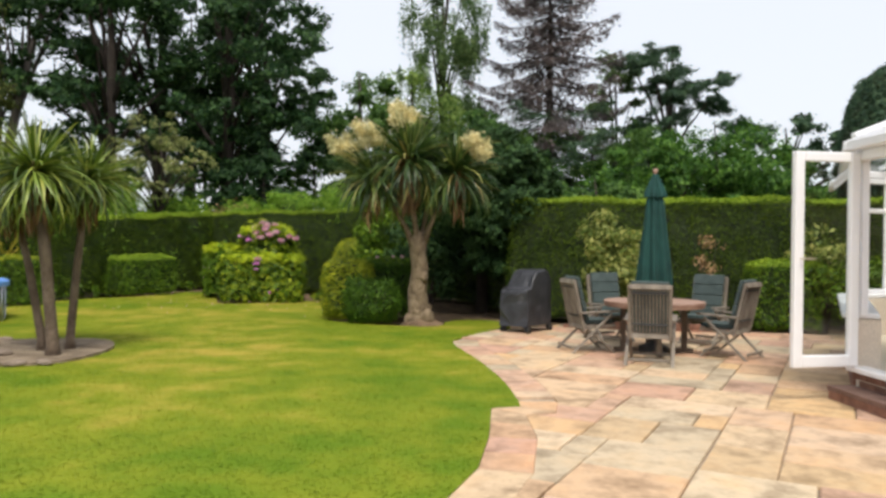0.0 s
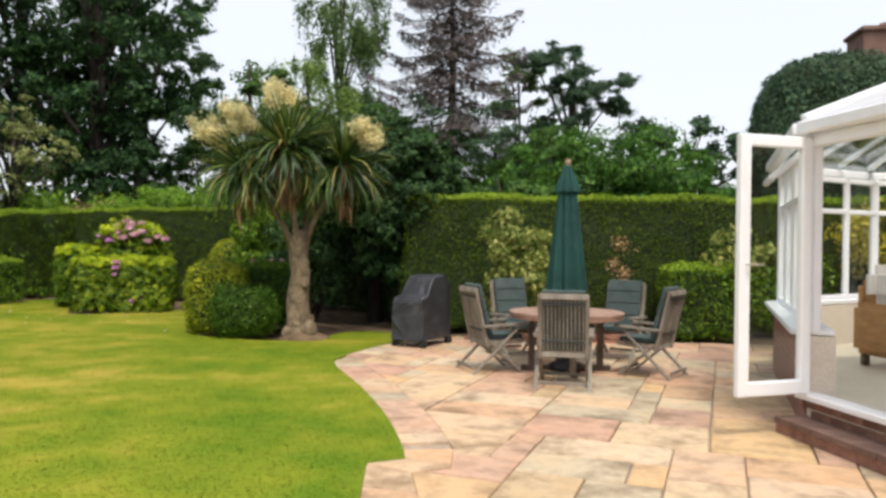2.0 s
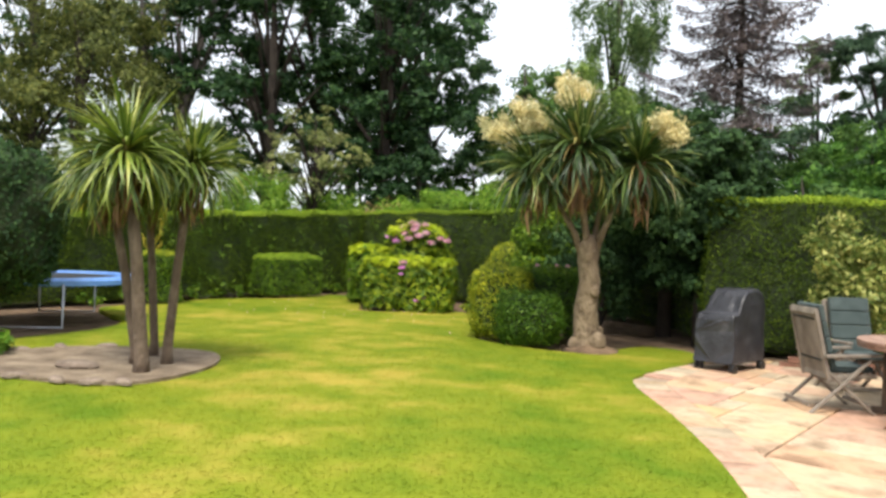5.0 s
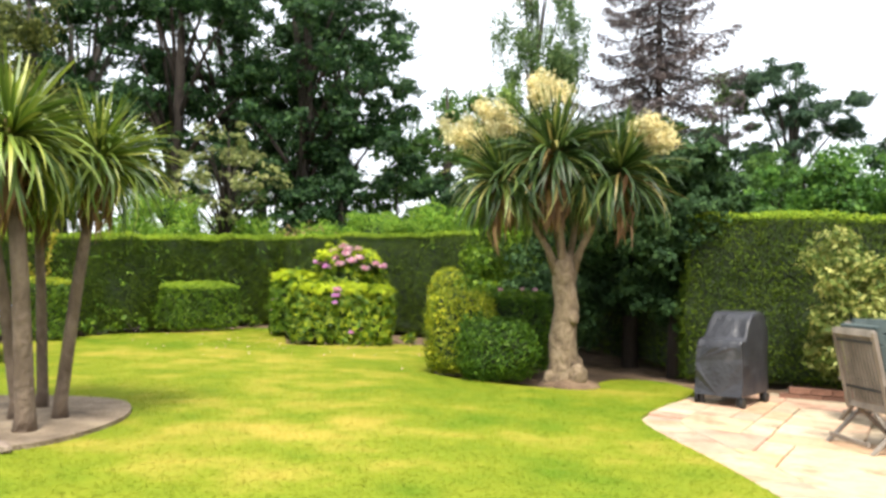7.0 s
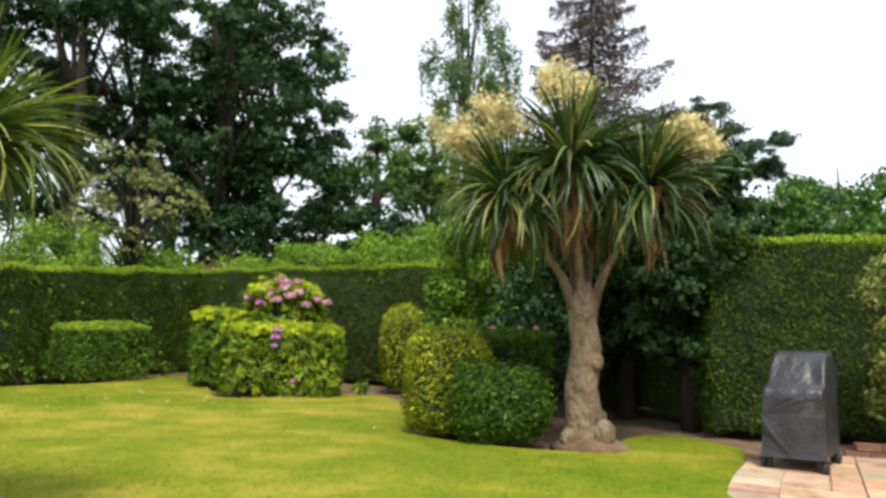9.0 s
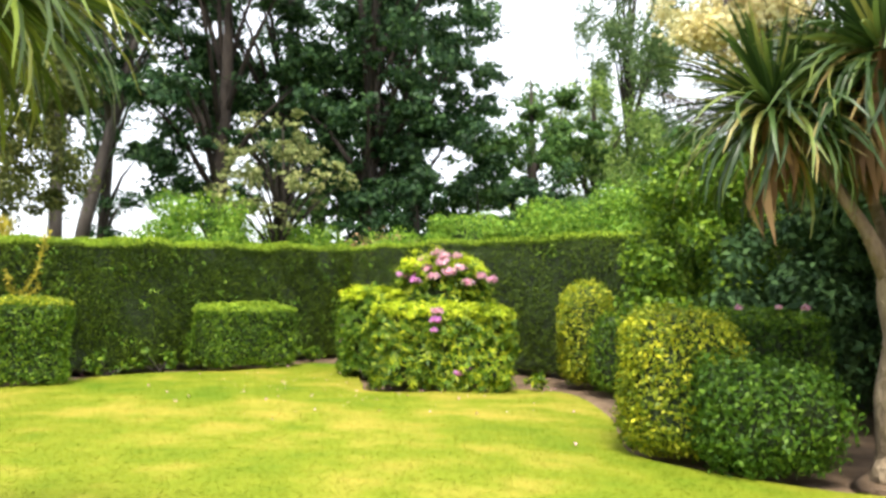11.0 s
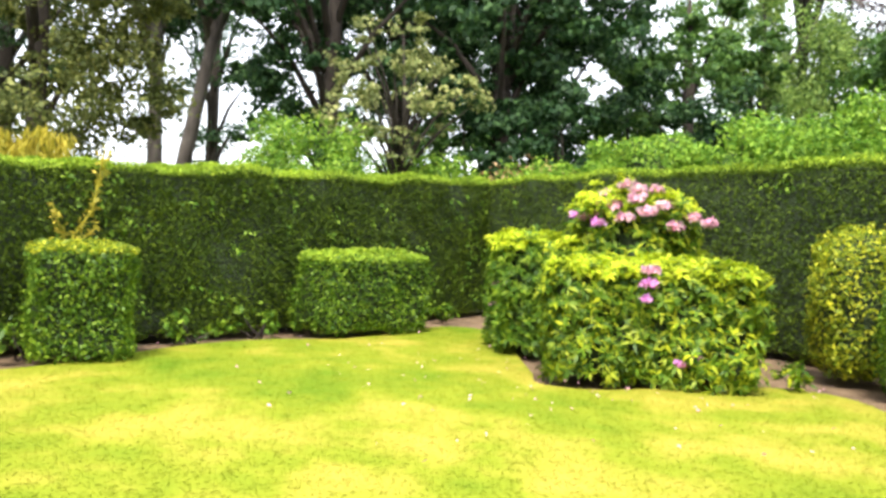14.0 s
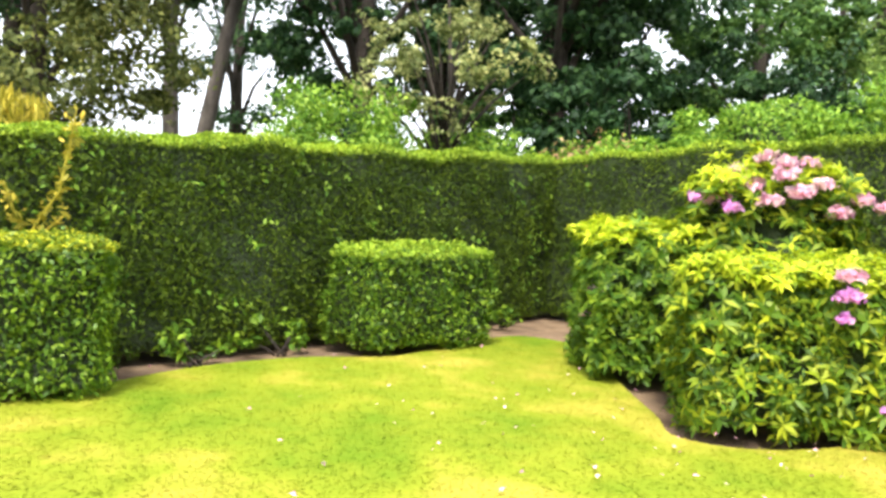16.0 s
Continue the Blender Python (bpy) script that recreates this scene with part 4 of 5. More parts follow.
for x, y, rz in ((0.2, 11.4, -62), (0.42, 12.55, -150), (1.7, 12.55, 155), (1.95, 11.45, 62)):
    copy_thing(first, pose(x, y, -0.02, 0, 0, rz))


def parasol(at):
    ob = thing("parasol", at, 0, "closed dark green parasol standing in the garden table", "parasol")
    bm = bmesh.new()
    tube(bm, [(0, 0, 0.0), (0, 0, 2.38)], [0.024, 0.022], 12)
    part("pole", bm, M_TABLE, ob, "wooden pole")
    fb = bmesh.new()
    bmesh.ops.create_uvsphere(fb, u_segments=12, v_segments=8, radius=0.035, matrix=Matrix.Translation((0, 0, 2.41)))
    part("finial", fb, M_TABLE, ob, "wooden finial")

    def cloth(prof, folds, depth):
        c = bmesh.new()
        rings = []
        for z, r in prof:
            rings.append([c.verts.new((math.cos(a) * r * (1 + depth * math.sin(a * folds + z * 1.5)), math.sin(a) * r * (1 + depth * math.sin(a * folds + z * 1.5)), z))
                          for a in (k * math.tau / 96 for k in range(96))])
        for a, b in zip(rings, rings[1:]):
            for k in range(96):
                f = c.faces.new((a[k], a[(k + 1) % 96], b[(k + 1) % 96], b[k]))
                f.smooth = True
        return c
    part("canopy", cloth(((0.82, 0.19), (0.95, 0.2), (1.3, 0.165), (1.7, 0.125), (2.02, 0.095), (2.2, 0.05), (2.34, 0.03)), 8, 0.22), M_PARASOL, ob)
    part("vent_cap", cloth(((2.06, 0.13), (2.12, 0.125), (2.25, 0.075), (2.37, 0.03)), 8, 0.18), M_PARASOL, ob)
    tb = bmesh.new()
    tube(tb, [(0, 0, -0.0), (0, 0, 0.07), (0, 0, 0.12), (0, 0, 0.3)], [0.2, 0.19, 0.05, 0.04], 20)
    part("base", tb, M_BLACK, ob, "dark round base")


parasol((1.03, 11.55, 0.0))


# ---------------------------------------------------------------- covered barbecue
def barbecue():
    ob = thing("barbecue", (-0.97, 13.36, -0.02), 68, "barbecue under a wrinkled grey vinyl cover", "barbecue")
    bm = bmesh.new()
    prof = [(-0.41, 0.64), (-0.38, 0.71), (-0.24, 0.74), (-0.13, 0.9), (-0.03, 1.0), (0.2, 1.02), (0.3, 0.97), (0.36, 0.84)]
    nz, ny = 10, 8
    rows = []
    for x, top in prof:
        loop = []
        hw = 0.23
        pts = [(-hw, 0.13 + (top - 0.13) * k / nz) for k in range(nz + 1)]
        pts += [(-hw + 2 * hw * k / ny, top) for k in range(1, ny)]
        pts += [(hw, top - (top - 0.13) * k / nz) for k in range(nz + 1)]
        for y, z in pts:
            v = Vector((x, y, z))
            d = noise.noise(v * 5.0) * 0.045 + noise.noise(Vector((x * 11, y * 11, z * 2.0))) * 0.05
            f = 1 + 0.12 * (1 - z) + d
            loop.append(bm.verts.new((x * (1 + 0.05 * (1 - z)) + d, y * f * (1 - 0.1 * max(0, z - 0.85) / 0.3), z + d * 0.3)))
        rows.append(loop)
    for a, b in zip(rows, rows[1:]):
        for k in range(len(a) - 1):
            bm.faces.new((a[k], b[k], b[k + 1], a[k + 1])).smooth = True
    bm.faces.new(rows[0])
    bm.faces.new(rows[-1][::-1])
    bmesh.ops.recalc_face_normals(bm, faces=bm.faces[:])
    bmesh.ops.subdivide_edges(bm, edges=bm.edges[:], cuts=1, use_grid_fill=True)
    part("cover", bm, M_COVER, ob)
    for x, y in ((-0.36, -0.2), (-0.36, 0.2), (0.31, -0.2), (0.31, 0.2)):
        leg = bmesh.new()
        beam(leg, (x, y, 0.02), (x, y, 0.3), 0.05, 0.05, (0, 1, 0))
        part("leg", leg, M_BLACK, ob)
        wh = bmesh.new()
        bmesh.ops.create_cone(wh, cap_ends=True, segments=20, radius1=0.06, radius2=0.06, depth=0.035, matrix=pose(x, y + math.copysign(0.045, y), 0.06, 90))
        part("wheel", wh, M_BLACK, ob)
    sh = bmesh.new()
    beam(sh, (-0.38, 0, 0.12), (0.33, 0, 0.12), 0.38, 0.03)
    part("bottom_shelf", sh, M_BLACK, ob)


barbecue()


# ---------------------------------------------------------------- trampoline
def trampoline():
    ob = thing("trampoline", (-11.0, 11.0, -0.03), 20, "round trampoline with blue padded rim on steel legs", "trampoline")
    R = 1.3
    pad = bmesh.new()
    prof = [(R - 0.28, 0.7), (R - 0.27, 0.735), (R - 0.02, 0.735), (R + 0.02, 0.7), (R + 0.02, 0.63), (R - 0.02, 0.63), (R - 0.05, 0.69)]
    rings = [[pad.verts.new((math.cos(k * math.tau / 48) * r, math.sin(k * math.tau / 48) * r, z)) for r, z in prof] for k in range(48)]
    for a, b in zip(rings, rings[1:] + rings[:1]):
        for k in range(len(prof)):
            j = (k + 1) % len(prof)
            pad.faces.new((a[k], b[k], b[j], a[j]))
    bmesh.ops.recalc_face_normals(pad, faces=pad.faces[:])
    part("rim_pad", pad, M_BLUE, ob, "blue padded rim")
    mt = bmesh.new()
    bmesh.ops.create_cone(mt, cap_ends=True, segments=48, radius1=R - 0.24, radius2=R - 0.24, depth=0.012, matrix=Matrix.Translation((0, 0, 0.7)))
    part("mat", mt, M_BLACK, ob, "black woven mat")
    for k in range(4):
        a = k * math.tau / 4 + 0.4
        leg = bmesh.new()
        p, q = Vector((math.cos(a - 0.35) * R, math.sin(a - 0.35) * R, 0)), Vector((math.cos(a + 0.35) * R, math.sin(a + 0.35) * R, 0))
        tube(leg, [p + Vector((0, 0, 0.66)), p + Vector((0, 0, 0.02)), q + Vector((0, 0, 0.02)), q + Vector((0, 0, 0.66))], [0.022] * 4, 8)
        part("leg", leg, M_STEEL, ob)


trampoline()
clipped_bush("clipped_conifer", (-9.7, 9.2, 0.5), (0.8, 0.85, 1.05), 0, M_DARK, "dark rounded clipped conifer beside the trampoline", "tree", 9000, 0.07, 2.6, amp=0.06, tops=None)
cb = bmesh.new()
tube(cb, [(-9.7, 9.2, -0.08), (-9.7, 9.2, 0.9)], [0.14, 0.1], 10)
part("trunk", cb, M_DBARK, bpy.data.objects["clipped_conifer"]).matrix_parent_inverse = bpy.data.objects["clipped_conifer"].matrix_world.inverted()


# golden shoots over the square bush
def golden_shoots():
    ob = thing("golden_shoots", (-12.55, 14.3, 0), 0, "straggling yellow shoots growing up before the hedge", "plant")
    bm = bmesh.new()
    lines = [[(0, 0, 0.0), (0.0, 0.0, 1.1), (0.1, 0.12, 1.35), (0.08, 0.2, 1.7), (0.12, 0.22, 1.95)], [(0, 0, 0.9), (-0.06, -0.1, 1.15), (-0.03, -0.2, 1.4)], [(0, 0, 1.0), (0.1, 0.18, 1.2)]]
    pts = []
    for ln in lines:
        tube(bm, ln, [0.012] * (len(ln) - 1) + [0.005], 5)
        for a, b in zip(ln, ln[1:]):
            if b[2] > 1.0:
                for _ in range(26):
                    t = RNG.random()
                    pts.append(np.array(a) * (1 - t) + np.array(b) * t + RNG.normal(0, 0.03, 3))
    part("woody_base", bm, M_YELLOW, ob, kind="stuff")
    pts = np.array(pts)
    part("leaves", leaf_mesh("leaves", pts, unit(RNG.normal(0, 1, pts.shape)), 0.07, 0.4, 0.5), M_YELLOW, ob, kind="stuff")


golden_shoots()


# ---------------------------------------------------------------- trees
def tree(name, at, height, rad, crown_z, material, label, leaves, size, clumps=60, trunk_r=0.22, lean=(0, 0), limbs=9, bark=M_DBARK, spread=0.17,
         shape="round", aspect=0.6, droop=0.0, category="tree"):
    """A tapered trunk, limbs out to the clumps, and a crown of single leaves with gaps between the clumps."""
    ob = thing(name, (at[0], at[1], -0.1), 0, label, category)
    r = np.random.default_rng(int(abs(at[0] * 977 + at[1] * 71)) + 11)
    u = unit(r.normal(0, 1, (clumps, 3))) * (r.uniform(0.15, 1.0, clumps)[:, None] ** (1 / 2.4))
    mid, hz = (height + crown_z) / 2, (height - crown_z) / 2
    if shape == "cone":
        z = crown_z + (height - crown_z) * r.uniform(0, 1, clumps) ** 1.2
        rr = rad * (1.01 - (z - crown_z) / (height - crown_z)) ** 0.8 * r.uniform(0.1, 1, clumps) ** 0.6
        a = r.uniform(0, math.tau, clumps)
        c = np.stack((np.cos(a) * rr, np.sin(a) * rr, z - rr * 0.18), 1)
    else:
        c = np.stack((u[:, 0] * rad, u[:, 1] * rad, mid + u[:, 2] * hz), 1)
    top = Vector((lean[0], lean[1], height * 0.93))
    path = [Vector((0, 0, 0)), Vector((lean[0] * 0.2, lean[1] * 0.2, height * 0.25)), Vector((lean[0] * 0.5 + 0.15, lean[1] * 0.5, height * 0.55)), top]
    bm = bmesh.new()
    tube(bm, path, [trunk_r * 1.25, trunk_r, trunk_r * 0.7, trunk_r * 0.12], 9)
    part("trunk", bm, bark, ob)
    c = c + np.array((lean[0], lean[1], 0)) * (c[:, 2:] / height)
    for k in range(min(limbs, clumps)):
        e = Vector(c[k])
        z0 = max(crown_z * 0.75, e.z * 0.62)
        s = Vector((lean[0], lean[1], 0)) * (z0 / height) + Vector((0, 0, z0))
        lb_ = bmesh.new()
        tube(lb_, [s, s.lerp(e, 0.5) + Vector((0, 0, 0.06 * height * 0.4)), e], [trunk_r * 0.42, trunk_r * 0.26, trunk_r * 0.07], 6)
        part("limb", lb_, bark, ob)
    # each clump breaks up into smaller tufts
    tufts = clumps * 9
    own = r.integers(0, clumps, tufts)
    reach = spread * rad * r.uniform(0.55, 1.5, clumps)[own][:, None]
    off = ball(r, tufts) * 1.7 * reach * np.array((1, 1, 0.62))
    w = r.integers(0, tufts, leaves)
    loose = r.normal(0, 0.3, (leaves, 3)) * reach[w] * np.array((1, 1, 0.55))
    loose[:, 2] -= np.abs(r.normal(0, 1, leaves)) * droop
    p = c[own][w] + off[w] + loose
    off = off[w] + loose
    p[:, 2] = np.maximum(p[:, 2], 0.3)
    part("crown", leaf_mesh("crown", p, unit(off + np.array((0, 0, 0.2))), size, aspect, 0.5), material, ob, kind="stuff")
    return ob


def bearing(x0, y0, deg, dist):
    """The plan place that lies deg to the left of +y, seen from x0, y0."""
    return (x0 - math.sin(radians(deg)) * dist, y0 + math.cos(radians(deg)) * dist)


WOOD = "woodland trees behind the garden"
for deg, dist, h, rad, lv in ((66, 30, 12.5, 3.6, 11000), (57, 33, 14.5, 3.4, 16000), (41.6, 28, 13.4, 3.1, 24000), (38.0, 30, 13.8, 3.5, 26000),
                              (33.2, 27, 13.0, 3.3, 26000), (30.3, 29, 12.2, 2.8, 24000), (35.5, 36, 13, 4, 9000), (48.0, 41, 16, 3.0, 10000)):
    t = tree("oak_tree", bearing(0.6, 3.0, deg, dist), h, rad, 3.0, M_OAK, "tall dark-leaved woodland tree with bare lower trunk", int(lv * 0.9), 0.165, 64, 0.24, limbs=18, spread=0.14)
    tagged(t, group=WOOD)
for k, deg in enumerate((18.5, 22.5, 26.5, 30.5, 35)):
    tree("understorey_tree", bearing(0.6, 3.0, deg, 25.5 + 1.7 * (k % 3)), 4.2 + 0.7 * (k % 3), 1.9, 0.8, M_OAK if k % 2 else M_OAK2, "low shady tree under the woodland canopy", 8000, 0.14, 30, 0.08)
tree("dark_tree", bearing(0.6, 3.0, 22.8, 32), 9.8, 2.6, 1.8, M_OAK2, "mid-green broadleaf tree behind the hedge", 24000, 0.17, 56)
tree("weeping_tree", bearing(0.6, 3.0, 18.6, 34), 10.2, 2.8, 1.5, M_WEEP, "pale green weeping tree with hanging twigs", 17000, 0.15, 60, droop=0.5, spread=0.16)
tree("dark_tree", bearing(0.6, 3.0, 12.6, 33), 8.0, 2.6, 1.5, M_OAK2, "mid-green broadleaf tree behind the birch", 22000, 0.17, 50)
tree("birch_tree", bearing(0.6, 3.0, 16.2, 36), 17.5, 2.4, 5.0, M_BIRCH, "tall airy birch with hanging pale foliage", 22000, 0.15, 64, 0.16, droop=0.8, spread=0.12, limbs=24)


for deg, dist, h, rad in ((4.2, 35, 7.0, 2.4), (0.2, 36, 7.2, 2.6), (10.5, 34, 6.6, 2.2)):
    tree("backing_tree", bearing(0.6, 3.0, deg, dist), h, rad, 1.2, M_OAK2, "mid-green tree below the tall conifers", 15000, 0.16, 50)


def spruce(at, height, reach, low):
    """A conifer with long separate boughs in rough whorls, each hung with needle sprays."""
    ob = thing("bronze_conifer", (at[0], at[1], -0.1), 0, "tall bronze-purple conifer with drooping boughs", "conifer")
    r = np.random.default_rng(91)
    part("trunk", tube(bmesh.new(), [(0, 0, 0), (0.05, 0, height * 0.5), (0, 0, height)], [0.28, 0.17, 0.02], 9), M_DBARK, ob)
    pts, nrm, green = [], [], []
    for k in range(130):
        z = low + (height - low) * (k / 130) ** 0.9
        u = (z - low) / (height - low)
        ln = reach * (1 - u) ** 0.55 * r.uniform(0.5, 1.15) + 0.25
        a = k * 2.4 + r.normal(0, 0.3)
        sag = ln * r.uniform(0.12, 0.3)
        line = [Vector((math.cos(a) * ln * f, math.sin(a) * ln * f, z - sag * math.sin(f * 2.2) + 0.3 * ln * max(0, f - 0.75))) for f in (0.0, 0.35, 0.7, 1.0)]
        part("limb", tube(bmesh.new(), line, [0.05, 0.035, 0.022, 0.008], 5), M_DBARK, ob)
        m = int(50 + 125 * ln)
        f = r.uniform(0.12, 1.0, m) * 3
        i = np.minimum(f.astype(int), 2)
        g = (f - i)[:, None]
        la = np.array([tuple(v) for v in line])
        base = la[i] * (1 - g) + la[i + 1] * g
        wide = 0.5 * (1.15 - f / 3) * min(ln, 2.5) * 0.55 + 0.06
        side = r.normal(0, 1, m) * wide
        p = base + np.stack((-math.sin(a) * side, math.cos(a) * side, -np.abs(r.normal(0, 0.16, m)) - np.abs(side) * 0.25), 1)
        pts.append(p)
        nrm.append(np.tile((math.cos(a) * 0.3, math.sin(a) * 0.3, 1.0), (m, 1)))
        green.append(np.full(m, r.random() < 0.75 - 0.9 * u if u < 0.45 else False))
    pts, nrm, green = np.concatenate(pts), np.concatenate(nrm), np.concatenate(green)
    part("needles", leaf_mesh("needles", pts[~green], nrm[~green], 0.21, 0.3, 0.5), M_PURPLE, ob, kind="stuff")
    part("needles", leaf_mesh("needles", pts[green], nrm[green], 0.21, 0.3, 0.5), M_PINE, ob, "green lower boughs", "stuff")


spruce(bearing(0.6, 3.0, 7.6, 35), 17.0, 5.6, 1.6)
tree("pine_tree", bearing(0.6, 3.0, -1.0, 40), 12.8, 2.8, 3.6, M_PINE, "tall blue-green pine with open crown", 30000, 0.2, 46, 0.24, (0.5, 0), aspect=0.36, limbs=20, spread=0.17)
tree("birch_tree", bearing(0.6, 3.0, 2.6, 42), 13.2, 1.7, 4.0, M_BIRCH, "slender pale birch between the conifers", 12000, 0.16, 34, 0.14)
for deg, dist, h, rad in ((0.5, 24, 5.0, 1.9), (-4.3, 25, 6.0, 2.3), (-7.6, 26, 5.3, 2.0), (4.5, 23, 3.9, 1.7), (9.5, 25, 4.4, 2.0), (-1.8, 24, 4.6, 1.8)):
    tree("young_tree", bearing(0.97, 2.3, deg, dist), h, rad, 0.8, M_YOUNG if deg < 3 else M_OAK2, "bushy bright green young tree beyond the hedge", 11000, 0.14, 38, 0.1, spread=0.21)
tree("cedar_tree", bearing(0.97, 2.3, -9.0, 38), 7.6, 3.4, 3.4, M_PINE, "distant cedar with flat layered boughs", 12000, 0.2, 22, 0.22, spread=0.13, limbs=18)
tree("cedar_tree", bearing(0.97, 2.3, -13.0, 44), 4.6, 4, 2.0, M_OAK2, "distant low tree beyond the hedge", 7000, 0.2, 26, 0.22)
clipped_bush("leylandii", (6.5, 19.4, -0.15), (1.5, 1.4, 2.75), 0, M_PINE, "tall rounded dark green conifer beside the house", "tree", 30000, 0.085, 3.4, amp=0.08, freq=1.6)

# evergreen tree in the shade beside the palm
tree("evergreen_tree", (-2.5, 16.7), 4.0, 1.25, 0.8, M_DARK, "dense dark evergreen tree with a bare lower trunk", 40000, 0.085, 80, 0.11, spread=0.22, limbs=8)
tree("evergreen_tree", (-1.75, 15.75), 3.6, 0.95, 0.9, M_DARK, "dense dark evergreen tree beside the barbecue", 34000, 0.085, 60, 0.1, spread=0.24, limbs=8)
loose_shrub("green_shrub", (-3.6, 16.3), 0.8, 0.3, 2.2, M_DARK, "dark shaded shrub behind the palm", 4500, 0.1, 0.5, 24)

# trees and shrubs over the far hedge
tree("silvery_tree", (-14.4, 22.0), 5.7, 1.5, 2.2, M_GREY, "airy grey-green tree with crooked branches behind the hedge", 5200, 0.09, 40, 0.09, limbs=26, spread=0.12)
tree("broad_tree", (-20.6, 18.3), 9.5, 2.6, 1.6, M_OLIVE, "large olive-green broadleaf tree behind the hedge", 32000, 0.12, 80, 0.2, spread=0.2)
for x, y, lx, ly in ((-22.4, 22.5, -0.5, -0.3), (-22.2, 22.6, 2.0, 1.25)):
    tree("bare_trunk_tree", (x, y), 13.0, 2.6, 6.2, M_OAK, "slim tall tree with long bare trunk", 13000, 0.15, 46, 0.19, (lx, ly), bark=M_GREYBARK)
loose_shrub("green_shrub", (-15.3, 20.4), 1.2, 1.2, 3.4, M_LIME, "bright green shrub above the hedge", 11000, 0.085, 0.5, 30)
loose_shrub("green_shrub", (-14.3, 22.6), 1.1, 1.2, 2.8, M_LIME, "bright green shrub above the hedge", 8000, 0.085, 0.5, 24)
loose_shrub("green_shrub", (-12.5, 23.4), 1.1, 1.2, 2.8, M_LIME, "leafy green shrub above the hedge corner", 8000, 0.085, 0.5, 24)
clipped_bush("round_bush", (-9.05, 20.95, 1.55), (0.52, 0.5, 0.62), 0, M_LIME, "clipped round bush standing above the hedge", "bush", 8000, 0.06, 3, amp=0.06)
for x, y, r_, top in ((-8.0, 20.9, 0.8, 3.05), (-6.9, 20.7, 0.9, 3.4), (-5.7, 20.5, 0.95, 3.7), (-10.4, 21.9, 0.7, 2.85), (-4.4, 20.6, 1.1, 3.7)):
    loose_shrub("green_shrub", (x, y), r_, 1.2, top, M_LIME, "bright green shrub mounding above the hedge", 7500, 0.075, 0.5, 24)
loose_shrub("climber", (-11.5, 21.7), 0.75, 1.95, 2.5, M_RUST, "tangle of brownish climbing stems over the hedge corner", 500, 0.09, 0.45, 14)
loose_shrub("climber", (-11.3, 21.5), 0.6, 1.8, 2.4, M_LIME, "green climber spilling over the hedge corner", 1200, 0.09, 0.5, 14)


def golden_conifer(at, top):
    """Fine upright golden sprays, over a stem that the hedge hides."""
    ob = thing("golden_conifer", (at[0], at[1], -0.05), 0, "golden yellow conifer tips above the hedge", "conifer")
    bm = bmesh.new()
    tube(bm, [(0, 0, 0), (0, 0, top * 0.85)], [0.06, 0.015], 6)
    part("trunk", bm, M_DBARK, ob)
    n = 900
    z = RNG.uniform(0.5, 1.0, n) * top
    rad = 0.42 * (1.25 - z / top) + 0.06
    a = RNG.uniform(0, math.tau, n)
    p = np.stack((np.cos(a) * rad * RNG.random(n), np.sin(a) * rad * RNG.random(n), z), 1)
    part("foliage", leaf_mesh("foliage", p, unit(np.stack((np.cos(a), np.sin(a), np.zeros(n)), 1)), 0.15, 0.12, 0.4, 3), M_YELLOW, ob, kind="stuff")


for k in range(20):
    golden_conifer((-14.7 + 0.03 * k + 0.16 * (k % 2), 12.9 + 0.11 * k), 2.06 + 0.06 * ((k * 7) % 5))


# ---------------------------------------------------------------- conservatory and house
C = Vector((2.89, 9.02, 0))
A_DIR = Vector((0.33, -0.944, 0)).normalized()
CORNERS = [C + A_DIR * 3.2, C, Vector((3.5, 12.1, 0)), Vector((5.0, 13.3, 0)), Vector((7.6, 13.3, 0))]
SILL, EAVE, FLOOR_Z = 0.78, 2.34, 0.26
cons = thing("conservatory", (0, 0, 0), 0, "white framed conservatory on a low brick wall", "conservatory")


def inward(p, q):
    d = (q - p).normalized()
    return Vector((-d.y, d.x, 0)) * -1


def bar(parent, p, q, w, t, name="frame_bar", label="", up=(0, 0, 1)):
    bm = bmesh.new()
    beam(bm, p, q, w, t, up)
    return part(name, bm, M_WHITE, parent, label)


def pane(parent, p, q, z0, z1):
    n = inward(p, q) * 0.006
    bm = bmesh.new()
    vs = [bm.verts.new(v) for v in (p + Vector((0, 0, z0)), q + Vector((0, 0, z0)), q + Vector((0, 0, z1)), p + Vector((0, 0, z1)))]
    bm.faces.new(vs)
    ob = part("pane", bm, M_GLASS, parent)
    ob.visible_shadow = False
    return ob


Z = Vector((0, 0, 1))


def brick_wall(parent, p, q, z0, z1, thick):
    """Mortar core with single bricks standing 4 mm proud of it."""
    d = (q - p).normalized()
    n = inward(p, q)
    ln = (q - p).length
    core = prism([tuple((p)[:2]), tuple(q[:2]), tuple((q + n * thick)[:2]), tuple((p + n * thick)[:2])], z0, z1)
    wall_ob = part("dwarf_wall", core, M_PLASTER, parent, "red-brown brick wall")
    rows_ = int((z1 - z0) / 0.075)
    ang = math.degrees(math.atan2(d.y, d.x))
    for r_ in range(rows_):
        x = -0.1125 if r_ % 2 else 0.0
        while x < ln - 0.02:
            a, b = max(x, 0.0), min(x + 0.215, ln)
            if b - a > 0.05:
                o = new("brick", BRICK)
                o.parent = wall_ob
                o.matrix_local = Matrix.Translation(p + d * (a + b) / 2 + Z * (z0 + 0.0375 + r_ * 0.075)) @ pose(0, 0, 0, 0, 0, ang) @ Matrix.Diagonal(((b - a) / 0.215, 1, 1, 1))
            x += 0.225


